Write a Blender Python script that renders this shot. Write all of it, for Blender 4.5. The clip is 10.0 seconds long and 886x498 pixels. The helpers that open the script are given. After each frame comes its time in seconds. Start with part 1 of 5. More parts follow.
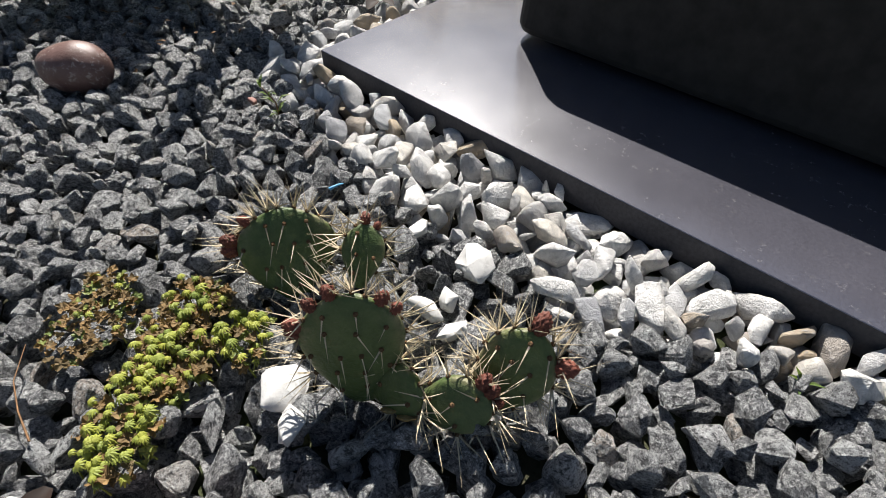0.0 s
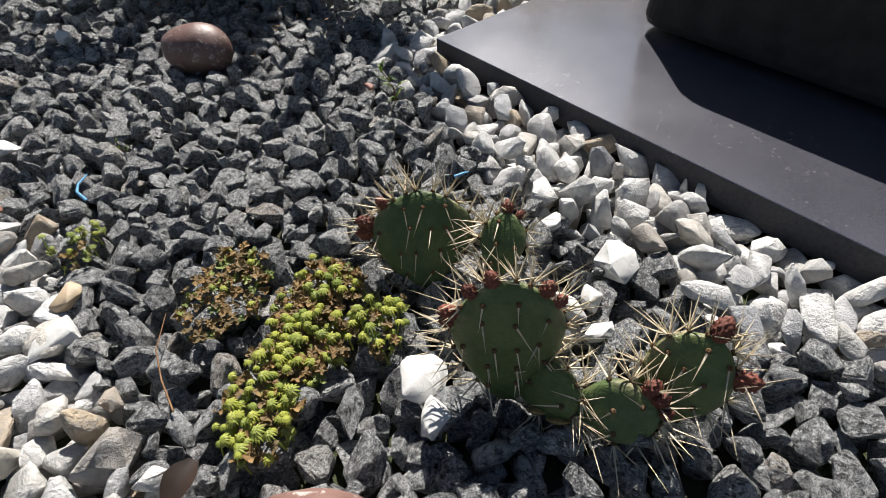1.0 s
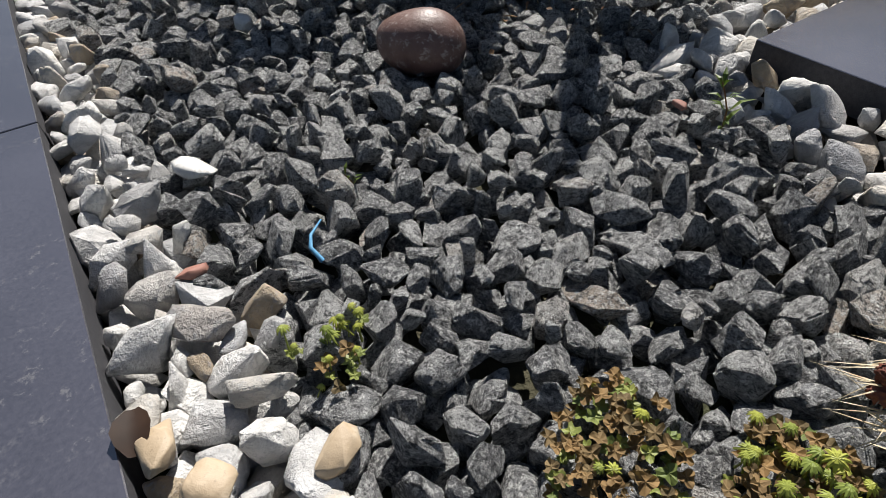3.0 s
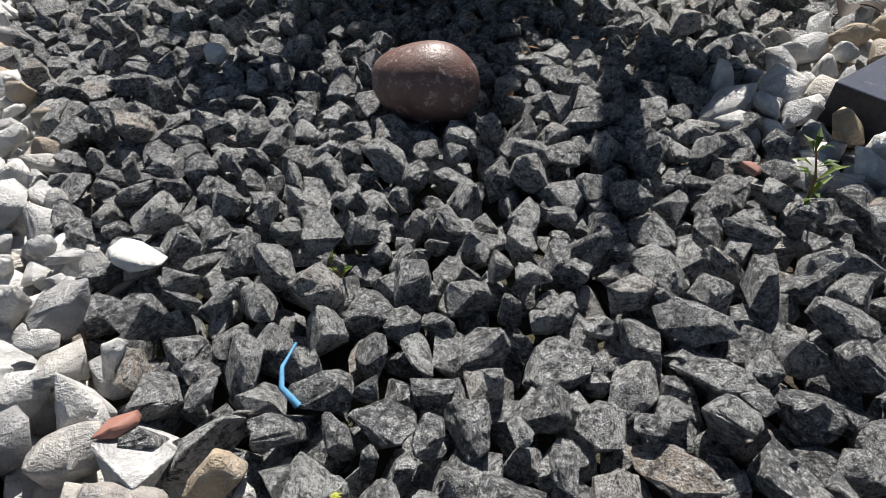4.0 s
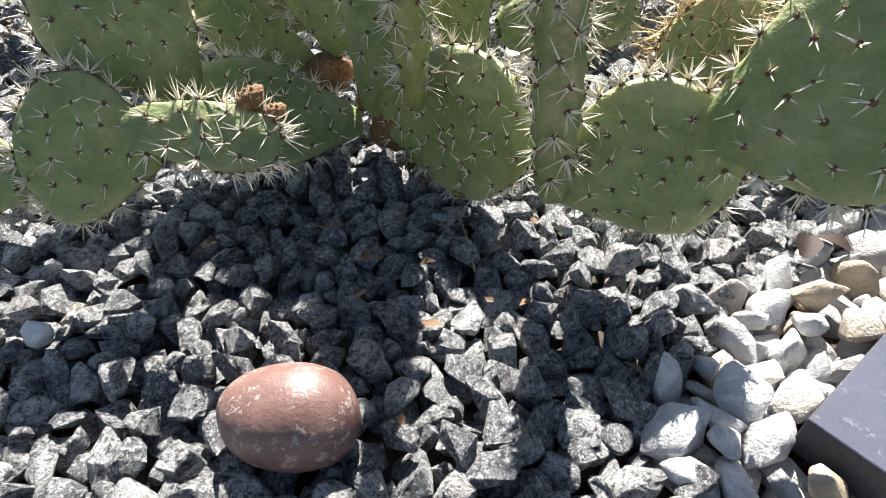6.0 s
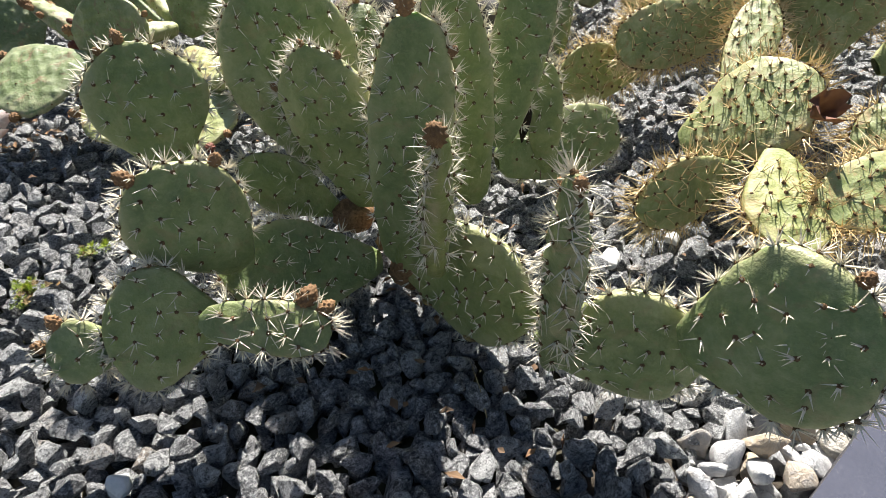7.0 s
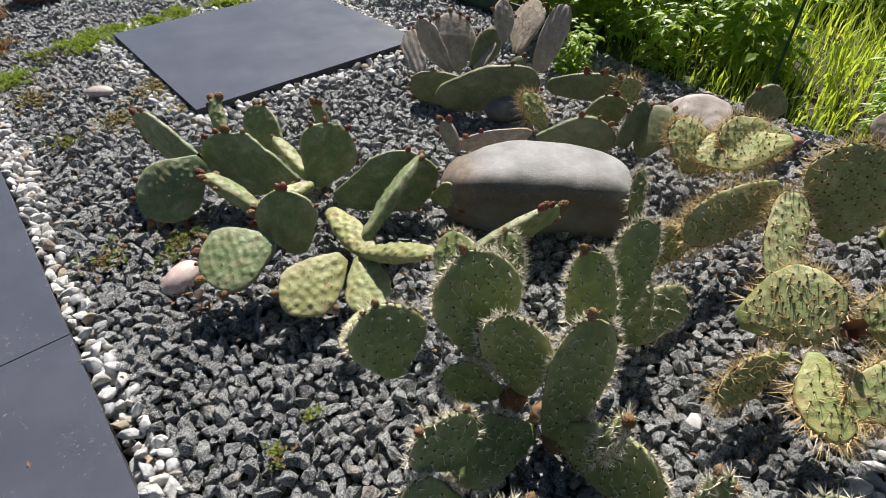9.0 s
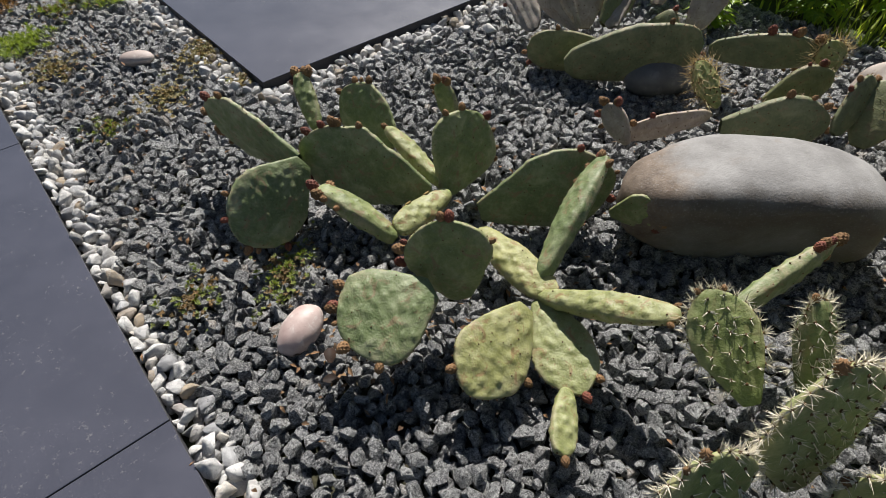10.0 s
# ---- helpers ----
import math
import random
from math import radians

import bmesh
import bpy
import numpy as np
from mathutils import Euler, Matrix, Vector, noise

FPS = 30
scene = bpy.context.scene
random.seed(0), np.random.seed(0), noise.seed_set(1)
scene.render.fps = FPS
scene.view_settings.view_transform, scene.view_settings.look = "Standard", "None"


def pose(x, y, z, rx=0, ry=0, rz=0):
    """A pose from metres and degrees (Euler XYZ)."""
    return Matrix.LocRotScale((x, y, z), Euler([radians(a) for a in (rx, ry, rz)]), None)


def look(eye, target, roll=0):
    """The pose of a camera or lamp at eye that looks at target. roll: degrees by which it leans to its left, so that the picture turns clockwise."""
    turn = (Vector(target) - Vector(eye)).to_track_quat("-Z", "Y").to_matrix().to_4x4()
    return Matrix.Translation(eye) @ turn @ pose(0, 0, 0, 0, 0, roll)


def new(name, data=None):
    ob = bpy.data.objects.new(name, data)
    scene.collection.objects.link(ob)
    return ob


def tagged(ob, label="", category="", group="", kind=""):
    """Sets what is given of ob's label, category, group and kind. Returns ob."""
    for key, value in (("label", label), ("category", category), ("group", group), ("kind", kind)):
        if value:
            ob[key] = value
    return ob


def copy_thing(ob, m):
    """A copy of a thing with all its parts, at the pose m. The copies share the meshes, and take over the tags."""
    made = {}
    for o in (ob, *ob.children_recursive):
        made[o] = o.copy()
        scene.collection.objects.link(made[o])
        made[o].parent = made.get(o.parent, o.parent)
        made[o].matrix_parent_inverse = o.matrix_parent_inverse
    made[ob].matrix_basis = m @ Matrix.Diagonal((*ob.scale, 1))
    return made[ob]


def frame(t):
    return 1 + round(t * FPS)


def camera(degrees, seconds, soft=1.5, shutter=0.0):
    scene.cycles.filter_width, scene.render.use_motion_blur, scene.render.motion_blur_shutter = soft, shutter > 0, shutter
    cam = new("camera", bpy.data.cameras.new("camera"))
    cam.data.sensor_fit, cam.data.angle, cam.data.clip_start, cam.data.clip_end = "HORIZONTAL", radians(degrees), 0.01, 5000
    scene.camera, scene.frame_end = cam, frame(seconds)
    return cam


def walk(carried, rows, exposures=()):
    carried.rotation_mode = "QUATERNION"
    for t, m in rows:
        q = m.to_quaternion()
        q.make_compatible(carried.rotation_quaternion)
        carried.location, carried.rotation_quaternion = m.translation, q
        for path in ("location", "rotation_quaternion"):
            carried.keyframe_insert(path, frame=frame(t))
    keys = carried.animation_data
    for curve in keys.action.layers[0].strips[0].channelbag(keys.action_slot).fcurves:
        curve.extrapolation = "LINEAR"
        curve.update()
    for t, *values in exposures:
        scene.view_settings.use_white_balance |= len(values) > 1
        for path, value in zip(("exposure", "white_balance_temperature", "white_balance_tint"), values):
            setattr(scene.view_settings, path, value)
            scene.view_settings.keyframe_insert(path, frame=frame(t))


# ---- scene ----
cam = camera(77.0, 10.0, soft=0.5)
PATH = [
    (0, (0.173, 0.25, 0.229), (1.192, 1.22, -1.192), -0.4),
    (0.5, (0.154, 0.267, 0.22), (1.108, 1.316, -1.19), -1.3),
    (1, (0.145, 0.285, 0.214), (1.041, 1.389, -1.193), -2.2),
    (1.5, (0.118, 0.32, 0.201), (0.992, 1.444, -1.203), -1.6),
    (2, (0.095, 0.374, 0.181), (0.864, 1.574, -1.222), -3.0),
    (2.5, (0.1, 0.419, 0.167), (0.836, 1.642, -1.235), -3.6),
    (2.7, (0.102, 0.439, 0.167), (0.836, 1.664, -1.234), -3.7),
    (3.8, (0.129, 0.506, 0.152), (0.865, 1.743, -1.237), -3.7),
    (4, (0.139, 0.524, 0.152), (0.887, 1.753, -1.237), -3.5),
    (4.5, (0.175, 0.56, 0.165), (0.968, 1.776, -1.21), -3.3),
    (5, (0.228, 0.572, 0.181), (1.084, 1.765, -1.177), -3.0),
    (5.2, (0.237, 0.584, 0.185), (1.088, 1.776, -1.177), -3.4),
    (6.3, (0.262, 0.63, 0.223), (1.138, 1.842, -1.105), -2.9),
    (6.5, (0.265, 0.639, 0.238), (1.189, 1.824, -1.082), -1.6),
    (7, (0.252, 0.642, 0.311), (1.184, 1.822, -1.008), -1.5),
    (7.5, (0.226, 0.614, 0.36), (1.156, 1.798, -0.957), -1.5),
    (8, (0.22, 0.586, 0.381), (1.156, 1.767, -0.935), -1.4),
    (8.5, (0.199, 0.616, 0.43), (1.144, 1.787, -0.887), -1.5),
    (9, (0.137, 0.729, 0.562), (1.088, 1.901, -0.75), -1.3),
    (9.5, (0.109, 0.899, 0.573), (1.066, 2.086, -0.721), -1.4),
    (10, (0.112, 1.042, 0.512), (0.97, 2.106, -0.948), -2.0),
]
walk(cam, [(t, look(eye, target, roll)) for t, eye, target, roll in PATH],
     [(0, 0.9), (1, 0.8), (2.5, 0.57), (4, 0.7), (4.5, 1.06), (5.2, 1.2), (6.3, 2.15), (6.7, 1.95), (7.2, 1.2), (8, 0.9), (9, 0.74), (9.5, 0.85), (10, 0.44)])

# ---- sky, sun ----
SUN_AZ, SUN_EL = 46.0, 47.0
world = bpy.data.worlds.new("sky")
scene.world = world
world.use_nodes = True
wn = world.node_tree
sky = wn.nodes.new("ShaderNodeTexSky")
sky.sky_type, sky.sun_disc = "NISHITA", False
sky.sun_elevation, sky.sun_rotation = radians(SUN_EL), radians(90 - SUN_AZ)
wn.links.new(sky.outputs["Color"], wn.nodes["Background"].inputs["Color"])
wn.nodes["Background"].inputs["Strength"].default_value = 0.037
sun = new("sun", bpy.data.lights.new("sun", "SUN"))
sun.data.energy, sun.data.angle, sun.data.color = 5.0, radians(0.53), (1.0, 0.955, 0.90)
SUN_DIR = Vector((math.cos(radians(SUN_AZ)) * math.cos(radians(SUN_EL)), math.sin(radians(SUN_AZ)) * math.cos(radians(SUN_EL)), math.sin(radians(SUN_EL))))
sun.matrix_world = look((0.6 + 3 * SUN_DIR.x, 1.0 + 3 * SUN_DIR.y, 3 * SUN_DIR.z), (0.6, 1.0, 0.0))

rng = np.random.default_rng(7)


# ---- materials ----
class Nodes:
    """A small builder for node materials."""

    def __init__(self, name, rough=0.6, spec=0.4):
        self.mat = bpy.data.materials.new(name)
        self.mat.use_nodes = True
        self.tree = self.mat.node_tree
        self.bsdf = self.tree.nodes["Principled BSDF"]
        self.bsdf.inputs["Roughness"].default_value = rough
        self.bsdf.inputs["Specular IOR Level"].default_value = spec
        self.coord = self.tree.nodes.new("ShaderNodeTexCoord").outputs["Object"]

    def put(self, socket, value):
        if isinstance(value, bpy.types.NodeSocket):
            self.tree.links.new(value, socket)
        elif isinstance(value, (tuple, list)) and len(value) == 3 and socket.type == "RGBA":
            socket.default_value = (*value, 1.0)
        else:
            socket.default_value = value

    def noise(self, scale, detail=3.0, rough=0.55, stretch=None, distort=0.0):
        n = self.tree.nodes.new("ShaderNodeTexNoise")
        vec = self.coord
        if stretch:
            m = self.tree.nodes.new("ShaderNodeMapping")
            self.tree.links.new(vec, m.inputs["Vector"])
            m.inputs["Scale"].default_value = stretch
            vec = m.outputs["Vector"]
        self.tree.links.new(vec, n.inputs["Vector"])
        n.inputs["Scale"].default_value, n.inputs["Detail"].default_value = scale, detail
        n.inputs["Roughness"].default_value, n.inputs["Distortion"].default_value = rough, distort
        return n.outputs["Fac"]

    def along(self, axis):
        n = self.tree.nodes.new("ShaderNodeSeparateXYZ")
        self.tree.links.new(self.coord, n.inputs[0])
        return n.outputs[axis]

    def cells(self, scale, feature="F1"):
        n = self.tree.nodes.new("ShaderNodeTexVoronoi")
        n.feature = feature
        self.tree.links.new(self.coord, n.inputs["Vector"])
        n.inputs["Scale"].default_value = scale
        return n.outputs["Distance"]

    def ramp(self, fac, *stops):
        n = self.tree.nodes.new("ShaderNodeValToRGB")
        el = n.color_ramp.elements
        while len(el) < len(stops):
            el.new(0.5)
        for e, (p, c) in zip(el, stops):
            e.position = p
            e.color = (*c, 1.0) if isinstance(c, (tuple, list)) else (c, c, c, 1.0)
        self.put(n.inputs["Fac"], fac)
        return n.outputs["Color"]

    def math(self, op, a, b=0.0):
        n = self.tree.nodes.new("ShaderNodeMath")
        n.operation = op
        self.put(n.inputs[0], a)
        self.put(n.inputs[1], b)
        return n.outputs[0]

    def mix(self, fac, a, b, blend="MIX"):
        n = self.tree.nodes.new("ShaderNodeMix")
        n.data_type, n.blend_type = "RGBA", blend
        self.put(n.inputs["Factor"], fac)
        self.put(n.inputs["A"], a)
        self.put(n.inputs["B"], b)
        return n.outputs["Result"]

    def chance(self):
        """A value of its own for each object, or for each loose piece of a joined mesh."""
        o = self.tree.nodes.new("ShaderNodeObjectInfo").outputs["Random"]
        g = self.tree.nodes.new("ShaderNodeNewGeometry").outputs["Random Per Island"]
        return self.math("FRACT", self.math("ADD", o, g))

    def bump(self, height, strength=0.5, distance=0.001):
        n = self.tree.nodes.new("ShaderNodeBump")
        n.inputs["Strength"].default_value, n.inputs["Distance"].default_value = strength, distance
        self.put(n.inputs["Height"], height)
        self.tree.links.new(n.outputs["Normal"], self.bsdf.inputs["Normal"])

    def done(self, colour, rough=None):
        self.put(self.bsdf.inputs["Base Color"], colour)
        if rough is not None:
            self.put(self.bsdf.inputs["Roughness"], rough)
        return self.mat


def m_gravel():
    n = Nodes("crushed_granite", 0.6, 0.5)
    grain = n.noise(430, 5, 0.8, distort=0.3)
    layers = n.noise(230, 5, 0.8, stretch=(1.0, 1.0, 2.0))
    fine = n.noise(1300, 3, 0.75)
    tone = n.ramp(n.chance(), (0.0, (0.167, 0.170, 0.178)), (0.35, (0.265, 0.268, 0.274)), (0.7, (0.380, 0.382, 0.382)), (0.93, (0.529, 0.531, 0.523)), (1.0, (0.437, 0.368, 0.305)))
    colour = n.mix(1.0, tone, n.ramp(n.noise(75, 4, 0.65), (0.3, 0.55), (0.7, 1.5)), "MULTIPLY")
    colour = n.mix(n.ramp(grain, (0.485, 0.0), (0.585, 0.95)), colour, (0.74, 0.745, 0.73))
    colour = n.mix(n.ramp(layers, (0.40, 0.9), (0.50, 0.0)), colour, (0.022, 0.023, 0.026))
    colour = n.mix(n.ramp(fine, (0.36, 0.85), (0.46, 0.0)), colour, (0.03, 0.031, 0.034))
    n.bump(n.math("ADD", n.math("MULTIPLY", layers, 1.2), n.math("ADD", grain, n.math("MULTIPLY", fine, 0.5))), 1.0, 0.004)
    return n.done(colour, n.ramp(grain, (0.4, 0.7), (0.6, 0.38)))


def m_marble():
    n = Nodes("white_marble_pebble", 0.6, 0.35)
    tone = n.ramp(n.chance(), (0.0, (0.58, 0.575, 0.57)), (0.25, (0.70, 0.685, 0.66)), (0.5, (0.77, 0.755, 0.725)), (0.64, (0.47, 0.475, 0.485)), (0.76, (0.68, 0.63, 0.55)), (0.88, (0.34, 0.345, 0.36)), (0.965, (0.474, 0.379, 0.267)))
    cloud = n.noise(60, 4, 0.6, distort=0.8)
    colour = n.mix(1.0, tone, n.ramp(cloud, (0.36, 0.68), (0.62, 1.06)), "MULTIPLY")
    vein = n.noise(150, 6, 0.75, distort=1.2)
    colour = n.mix(n.ramp(vein, (0.50, 0.0), (0.68, 0.7)), colour, (0.33, 0.34, 0.355))
    colour = n.mix(n.ramp(n.noise(520, 4, 0.8), (0.56, 0.0), (0.68, 0.5)), colour, (0.25, 0.25, 0.25))
    dirt = n.ramp(n.noise(90, 5, 0.7), (0.58, 0.0), (0.76, 0.5))
    colour = n.mix(dirt, colour, (0.36, 0.29, 0.20))
    n.bump(n.math("ADD", n.math("ADD", n.noise(110, 5, 0.75), n.math("MULTIPLY", vein, 0.6)), n.math("MULTIPLY", n.noise(700, 3), 0.35)), 0.75, 0.004)
    return n.done(colour)


def m_slab():
    n = Nodes("anthracite_stoneware", 0.3, 0.9)
    n.bsdf.inputs["IOR"].default_value = 2.15
    fine = n.noise(520, 4, 0.75)
    cloud = n.noise(7, 5, 0.65)
    colour = n.ramp(fine, (0.3, (0.056, 0.055, 0.069)), (0.7, (0.088, 0.086, 0.104)))
    colour = n.mix(1.0, colour, n.ramp(cloud, (0.3, 0.8), (0.7, 1.22)), "MULTIPLY")
    dust = n.math("MULTIPLY", n.ramp(n.noise(130, 4, 0.8), (0.57, 0.0), (0.74, 0.9)), n.ramp(n.noise(16, 4), (0.42, 0.0), (0.62, 0.6)))
    colour = n.mix(dust, colour, (0.34, 0.33, 0.31))
    n.bump(fine, 0.2, 0.0003)
    return n.done(colour, n.ramp(cloud, (0.3, 0.15), (0.75, 0.20)))


def m_soil():
    n = Nodes("dry_soil", 0.95, 0.2)
    g = n.noise(160, 5, 0.7)
    colour = n.ramp(g, (0.3, (0.035, 0.028, 0.022)), (0.7, (0.10, 0.082, 0.062)))
    far = n.ramp(n.noise(2.5, 3), (0.4, 0.0), (0.6, 0.7))
    n.bump(g, 0.9, 0.004)
    return n.done(n.mix(far, colour, (0.05, 0.075, 0.025)))


def m_pebble(name, low, high, spots, amount=0.6, scale=70, rough=0.4):
    n = Nodes(name, rough, 0.5)
    colour = n.ramp(n.noise(scale * 0.6, 4, 0.6), (0.3, low), (0.72, high))
    speck = n.ramp(n.noise(scale * 1.6, 4, 0.7, distort=0.5), (0.54, 0.0), (0.62, amount))
    speck = n.math("MULTIPLY", speck, n.ramp(n.noise(scale * 0.45, 2), (0.42, 0.0), (0.52, 1.0)))
    colour = n.mix(speck, colour, spots)
    colour = n.mix(n.ramp(n.noise(scale * 12, 2), (0.62, 0.0), (0.75, 0.35)), colour, tuple(c * 0.4 for c in low))
    n.bump(n.math("ADD", n.noise(scale * 3, 4, 0.7), speck), 0.3, 0.0012)
    return n.done(colour)


def m_boulder():
    n = Nodes("grey_sandstone_boulder", 0.72, 0.3)
    colour = n.ramp(n.noise(16, 5, 0.65), (0.3, (0.20, 0.193, 0.185)), (0.7, (0.36, 0.352, 0.34)))
    colour = n.mix(n.ramp(n.noise(22, 4, 0.7, distort=0.6), (0.60, 0.0), (0.74, 0.4)), colour, (0.19, 0.13, 0.085))
    # Brown front face, with its shade also painted in as darker colour.
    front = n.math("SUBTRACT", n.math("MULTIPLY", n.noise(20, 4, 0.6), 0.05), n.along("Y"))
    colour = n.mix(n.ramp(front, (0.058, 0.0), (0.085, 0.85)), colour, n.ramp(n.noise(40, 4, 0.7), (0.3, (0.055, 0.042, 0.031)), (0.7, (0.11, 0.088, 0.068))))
    end = n.math("SUBTRACT", n.math("MULTIPLY", n.noise(14, 5, 0.7), 0.12), n.along("X"))
    colour = n.mix(n.ramp(end, (0.135, 0.0), (0.175, 0.9)), colour, n.ramp(n.noise(50, 4, 0.7), (0.3, (0.10, 0.07, 0.048)), (0.7, (0.24, 0.18, 0.13))))
    colour = n.mix(n.ramp(n.noise(380, 3, 0.7), (0.55, 0.0), (0.75, 0.35)), colour, (0.42, 0.42, 0.41))
    n.bump(n.math("ADD", n.noise(60, 5, 0.7), n.math("MULTIPLY", n.noise(420, 3), 0.5)), 0.35, 0.003)
    return n.done(colour)


def m_pad(name, deep, mid, pale, blemish, amount=0.25, rough=0.5, cork_glow_tone=(0.40, 0.30, 0.20), cork_glow_reach=0.42):
    n = Nodes(name, rough, 0.4)
    chance = n.chance()
    colour = n.ramp(n.noise(34, 5, 0.68, distort=0.4), (0.32, deep), (0.50, mid), (0.68, pale))
    colour = n.mix(1.0, colour, n.ramp(chance, (0.0, (0.86, 0.9, 0.9)), (0.5, (1.0, 1.0, 1.0)), (1.0, (1.16, 1.08, 0.92))), "MULTIPLY")
    bloom = n.ramp(n.noise(240, 5, 0.8), (0.48, 0.0), (0.70, 0.5))
    colour = n.mix(bloom, colour, pale)
    scar = n.ramp(n.noise(55, 5, 0.75, distort=0.7), (0.55, 0.0), (0.63, amount))
    colour = n.mix(scar, colour, blemish)
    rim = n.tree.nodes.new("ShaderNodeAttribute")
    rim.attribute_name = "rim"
    # Corky rim; on pad_green the same mix paints the glow of sunlit edges.
    cork_glow = n.math("MULTIPLY", rim.outputs["Fac"], n.ramp(n.noise(90, 4, 0.7), (cork_glow_reach, 0.0), (cork_glow_reach + 0.18, 0.85)))
    colour = n.mix(cork_glow, colour, tuple(0.5 * a + 0.5 * b for a, b in zip(pale, cork_glow_tone)))
    n.bump(n.math("ADD", n.noise(420, 3, 0.6), n.math("MULTIPLY", n.noise(100, 4, 0.65), 1.2)), 0.42, 0.0018)
    n.bsdf.inputs["Subsurface Weight"].default_value = 0.07
    n.bsdf.inputs["Subsurface Radius"].default_value = (0.5, 0.8, 0.15)
    n.bsdf.inputs["Subsurface Scale"].default_value = 0.008
    return n.done(colour, n.ramp(n.noise(120, 2), (0.3, rough - 0.08), (0.7, rough + 0.14)))


def m_plain(name, low, high, scale=120, rough=0.7, spec=0.3, varied=0.0):
    n = Nodes(name, rough, spec)
    colour = n.ramp(n.noise(scale, 3, 0.6), (0.3, low), (0.7, high))
    if varied:
        colour = n.mix(1.0, colour, n.ramp(n.chance(), (0.0, 1.0 - varied), (1.0, 1.0 + varied)), "MULTIPLY")
    n.bump(n.noise(scale * 2.5, 3), 0.3, 0.001)
    return n.done(colour)


def m_leaf(name, low, high, rough=0.5, pass_through=0.45):
    """A thin leaf: part of the light goes through it."""
    n = Nodes(name, rough, 0.35)
    colour = n.ramp(n.noise(45, 3), (0.3, low), (0.7, high))
    colour = n.mix(1.0, colour, n.ramp(n.chance(), (0.0, (0.7, 0.78, 0.8)), (1.0, (1.3, 1.2, 1.0))), "MULTIPLY")
    n.done(colour)
    t = n.tree.nodes.new("ShaderNodeBsdfTranslucent")
    n.put(t.inputs["Color"], n.mix(1.0, colour, (1.5, 1.5, 0.7), "MULTIPLY"))
    m = n.tree.nodes.new("ShaderNodeMixShader")
    m.inputs["Fac"].default_value = pass_through
    n.tree.links.new(n.bsdf.outputs["BSDF"], m.inputs[1])
    n.tree.links.new(t.outputs["BSDF"], m.inputs[2])
    n.tree.links.new(m.outputs["Shader"], n.tree.nodes["Material Output"].inputs["Surface"])
    return n.mat


SLAB_EDGE = m_plain("cut_stoneware_edge", (0.040, 0.040, 0.045), (0.065, 0.064, 0.070), 400, 0.75, 0.25)
GRAVEL, MARBLE, SLAB, SOIL, BOULDER = m_gravel(), m_marble(), m_slab(), m_soil(), m_boulder()
SOOT = m_plain("black_fibre_cement", (0.018, 0.017, 0.016), (0.034, 0.032, 0.030), 60, 0.75, 0.2)
PAD = {
    "A": m_pad("pad_dark_green", (0.050, 0.082, 0.026), (0.075, 0.115, 0.037), (0.120, 0.160, 0.060), (0.20, 0.16, 0.07), 0.2, 0.42),
    # Paler, wider rim tone: sunlight glowing through the edges, painted into the colour.
    "B": m_pad("pad_green", (0.122, 0.170, 0.062), (0.185, 0.235, 0.088), (0.305, 0.335, 0.168), (0.29, 0.21, 0.11), 0.3, 0.48, (0.50, 0.44, 0.24), 0.34),
    "C": m_pad("pad_grey_green", (0.112, 0.155, 0.056), (0.175, 0.220, 0.092), (0.330, 0.352, 0.205), (0.257, 0.170, 0.100), 0.7, 0.5),
    "Y": m_pad("pad_yellow_green", (0.190, 0.208, 0.072), (0.295, 0.305, 0.120), (0.410, 0.412, 0.235), (0.257, 0.150, 0.070), 0.75, 0.5),
    "D": m_pad("pad_dull_grey", (0.24, 0.20, 0.165), (0.34, 0.29, 0.245), (0.50, 0.43, 0.38), (0.24, 0.16, 0.12), 0.6, 0.65),
    "E": m_pad("pad_olive", (0.100, 0.120, 0.060), (0.150, 0.172, 0.085), (0.240, 0.250, 0.140), (0.278, 0.170, 0.100), 0.35, 0.55),
    "F": m_pad("pad_yellowish", (0.170, 0.215, 0.075), (0.260, 0.300, 0.110), (0.440, 0.445, 0.240), (0.300, 0.180, 0.075), 0.7, 0.55, (0.44, 0.26, 0.09), 0.40),
}
PAD["S"] = m_pad("pad_spiny_stem", (0.125, 0.165, 0.056), (0.185, 0.222, 0.084), (0.285, 0.305, 0.150), (0.29, 0.21, 0.11), 0.5, 0.5)
SPINE = {
    "A": m_plain("straw_spine", (0.42, 0.33, 0.20), (0.68, 0.60, 0.44), 300, 0.5),
    "B": m_plain("cream_spine", (0.52, 0.46, 0.34), (0.80, 0.75, 0.62), 300, 0.5),
    "E": m_plain("rust_spine", (0.40, 0.26, 0.14), (0.58, 0.44, 0.28), 300, 0.5),
    "F": m_plain("amber_spine", (0.50, 0.33, 0.13), (0.78, 0.65, 0.38), 300, 0.5),
}
FELT = m_plain("brown_felt", (0.075, 0.045, 0.025), (0.19, 0.12, 0.065), 900, 0.95, 0.1)
BUD = m_plain("red_brown_bud", (0.115, 0.045, 0.034), (0.27, 0.125, 0.085), 500, 0.6, 0.3, 0.25)
BUD_RED = m_plain("brick_red_bud", (0.095, 0.030, 0.022), (0.26, 0.085, 0.052), 500, 0.6, 0.3, 0.25)
BUD_DRY = m_plain("dry_brown_bud", (0.12, 0.070, 0.036), (0.34, 0.20, 0.10), 500, 0.8, 0.2, 0.25)
SCAR = m_plain("dry_scar", (0.10, 0.07, 0.035), (0.42, 0.31, 0.13), 260, 0.9, 0.1)


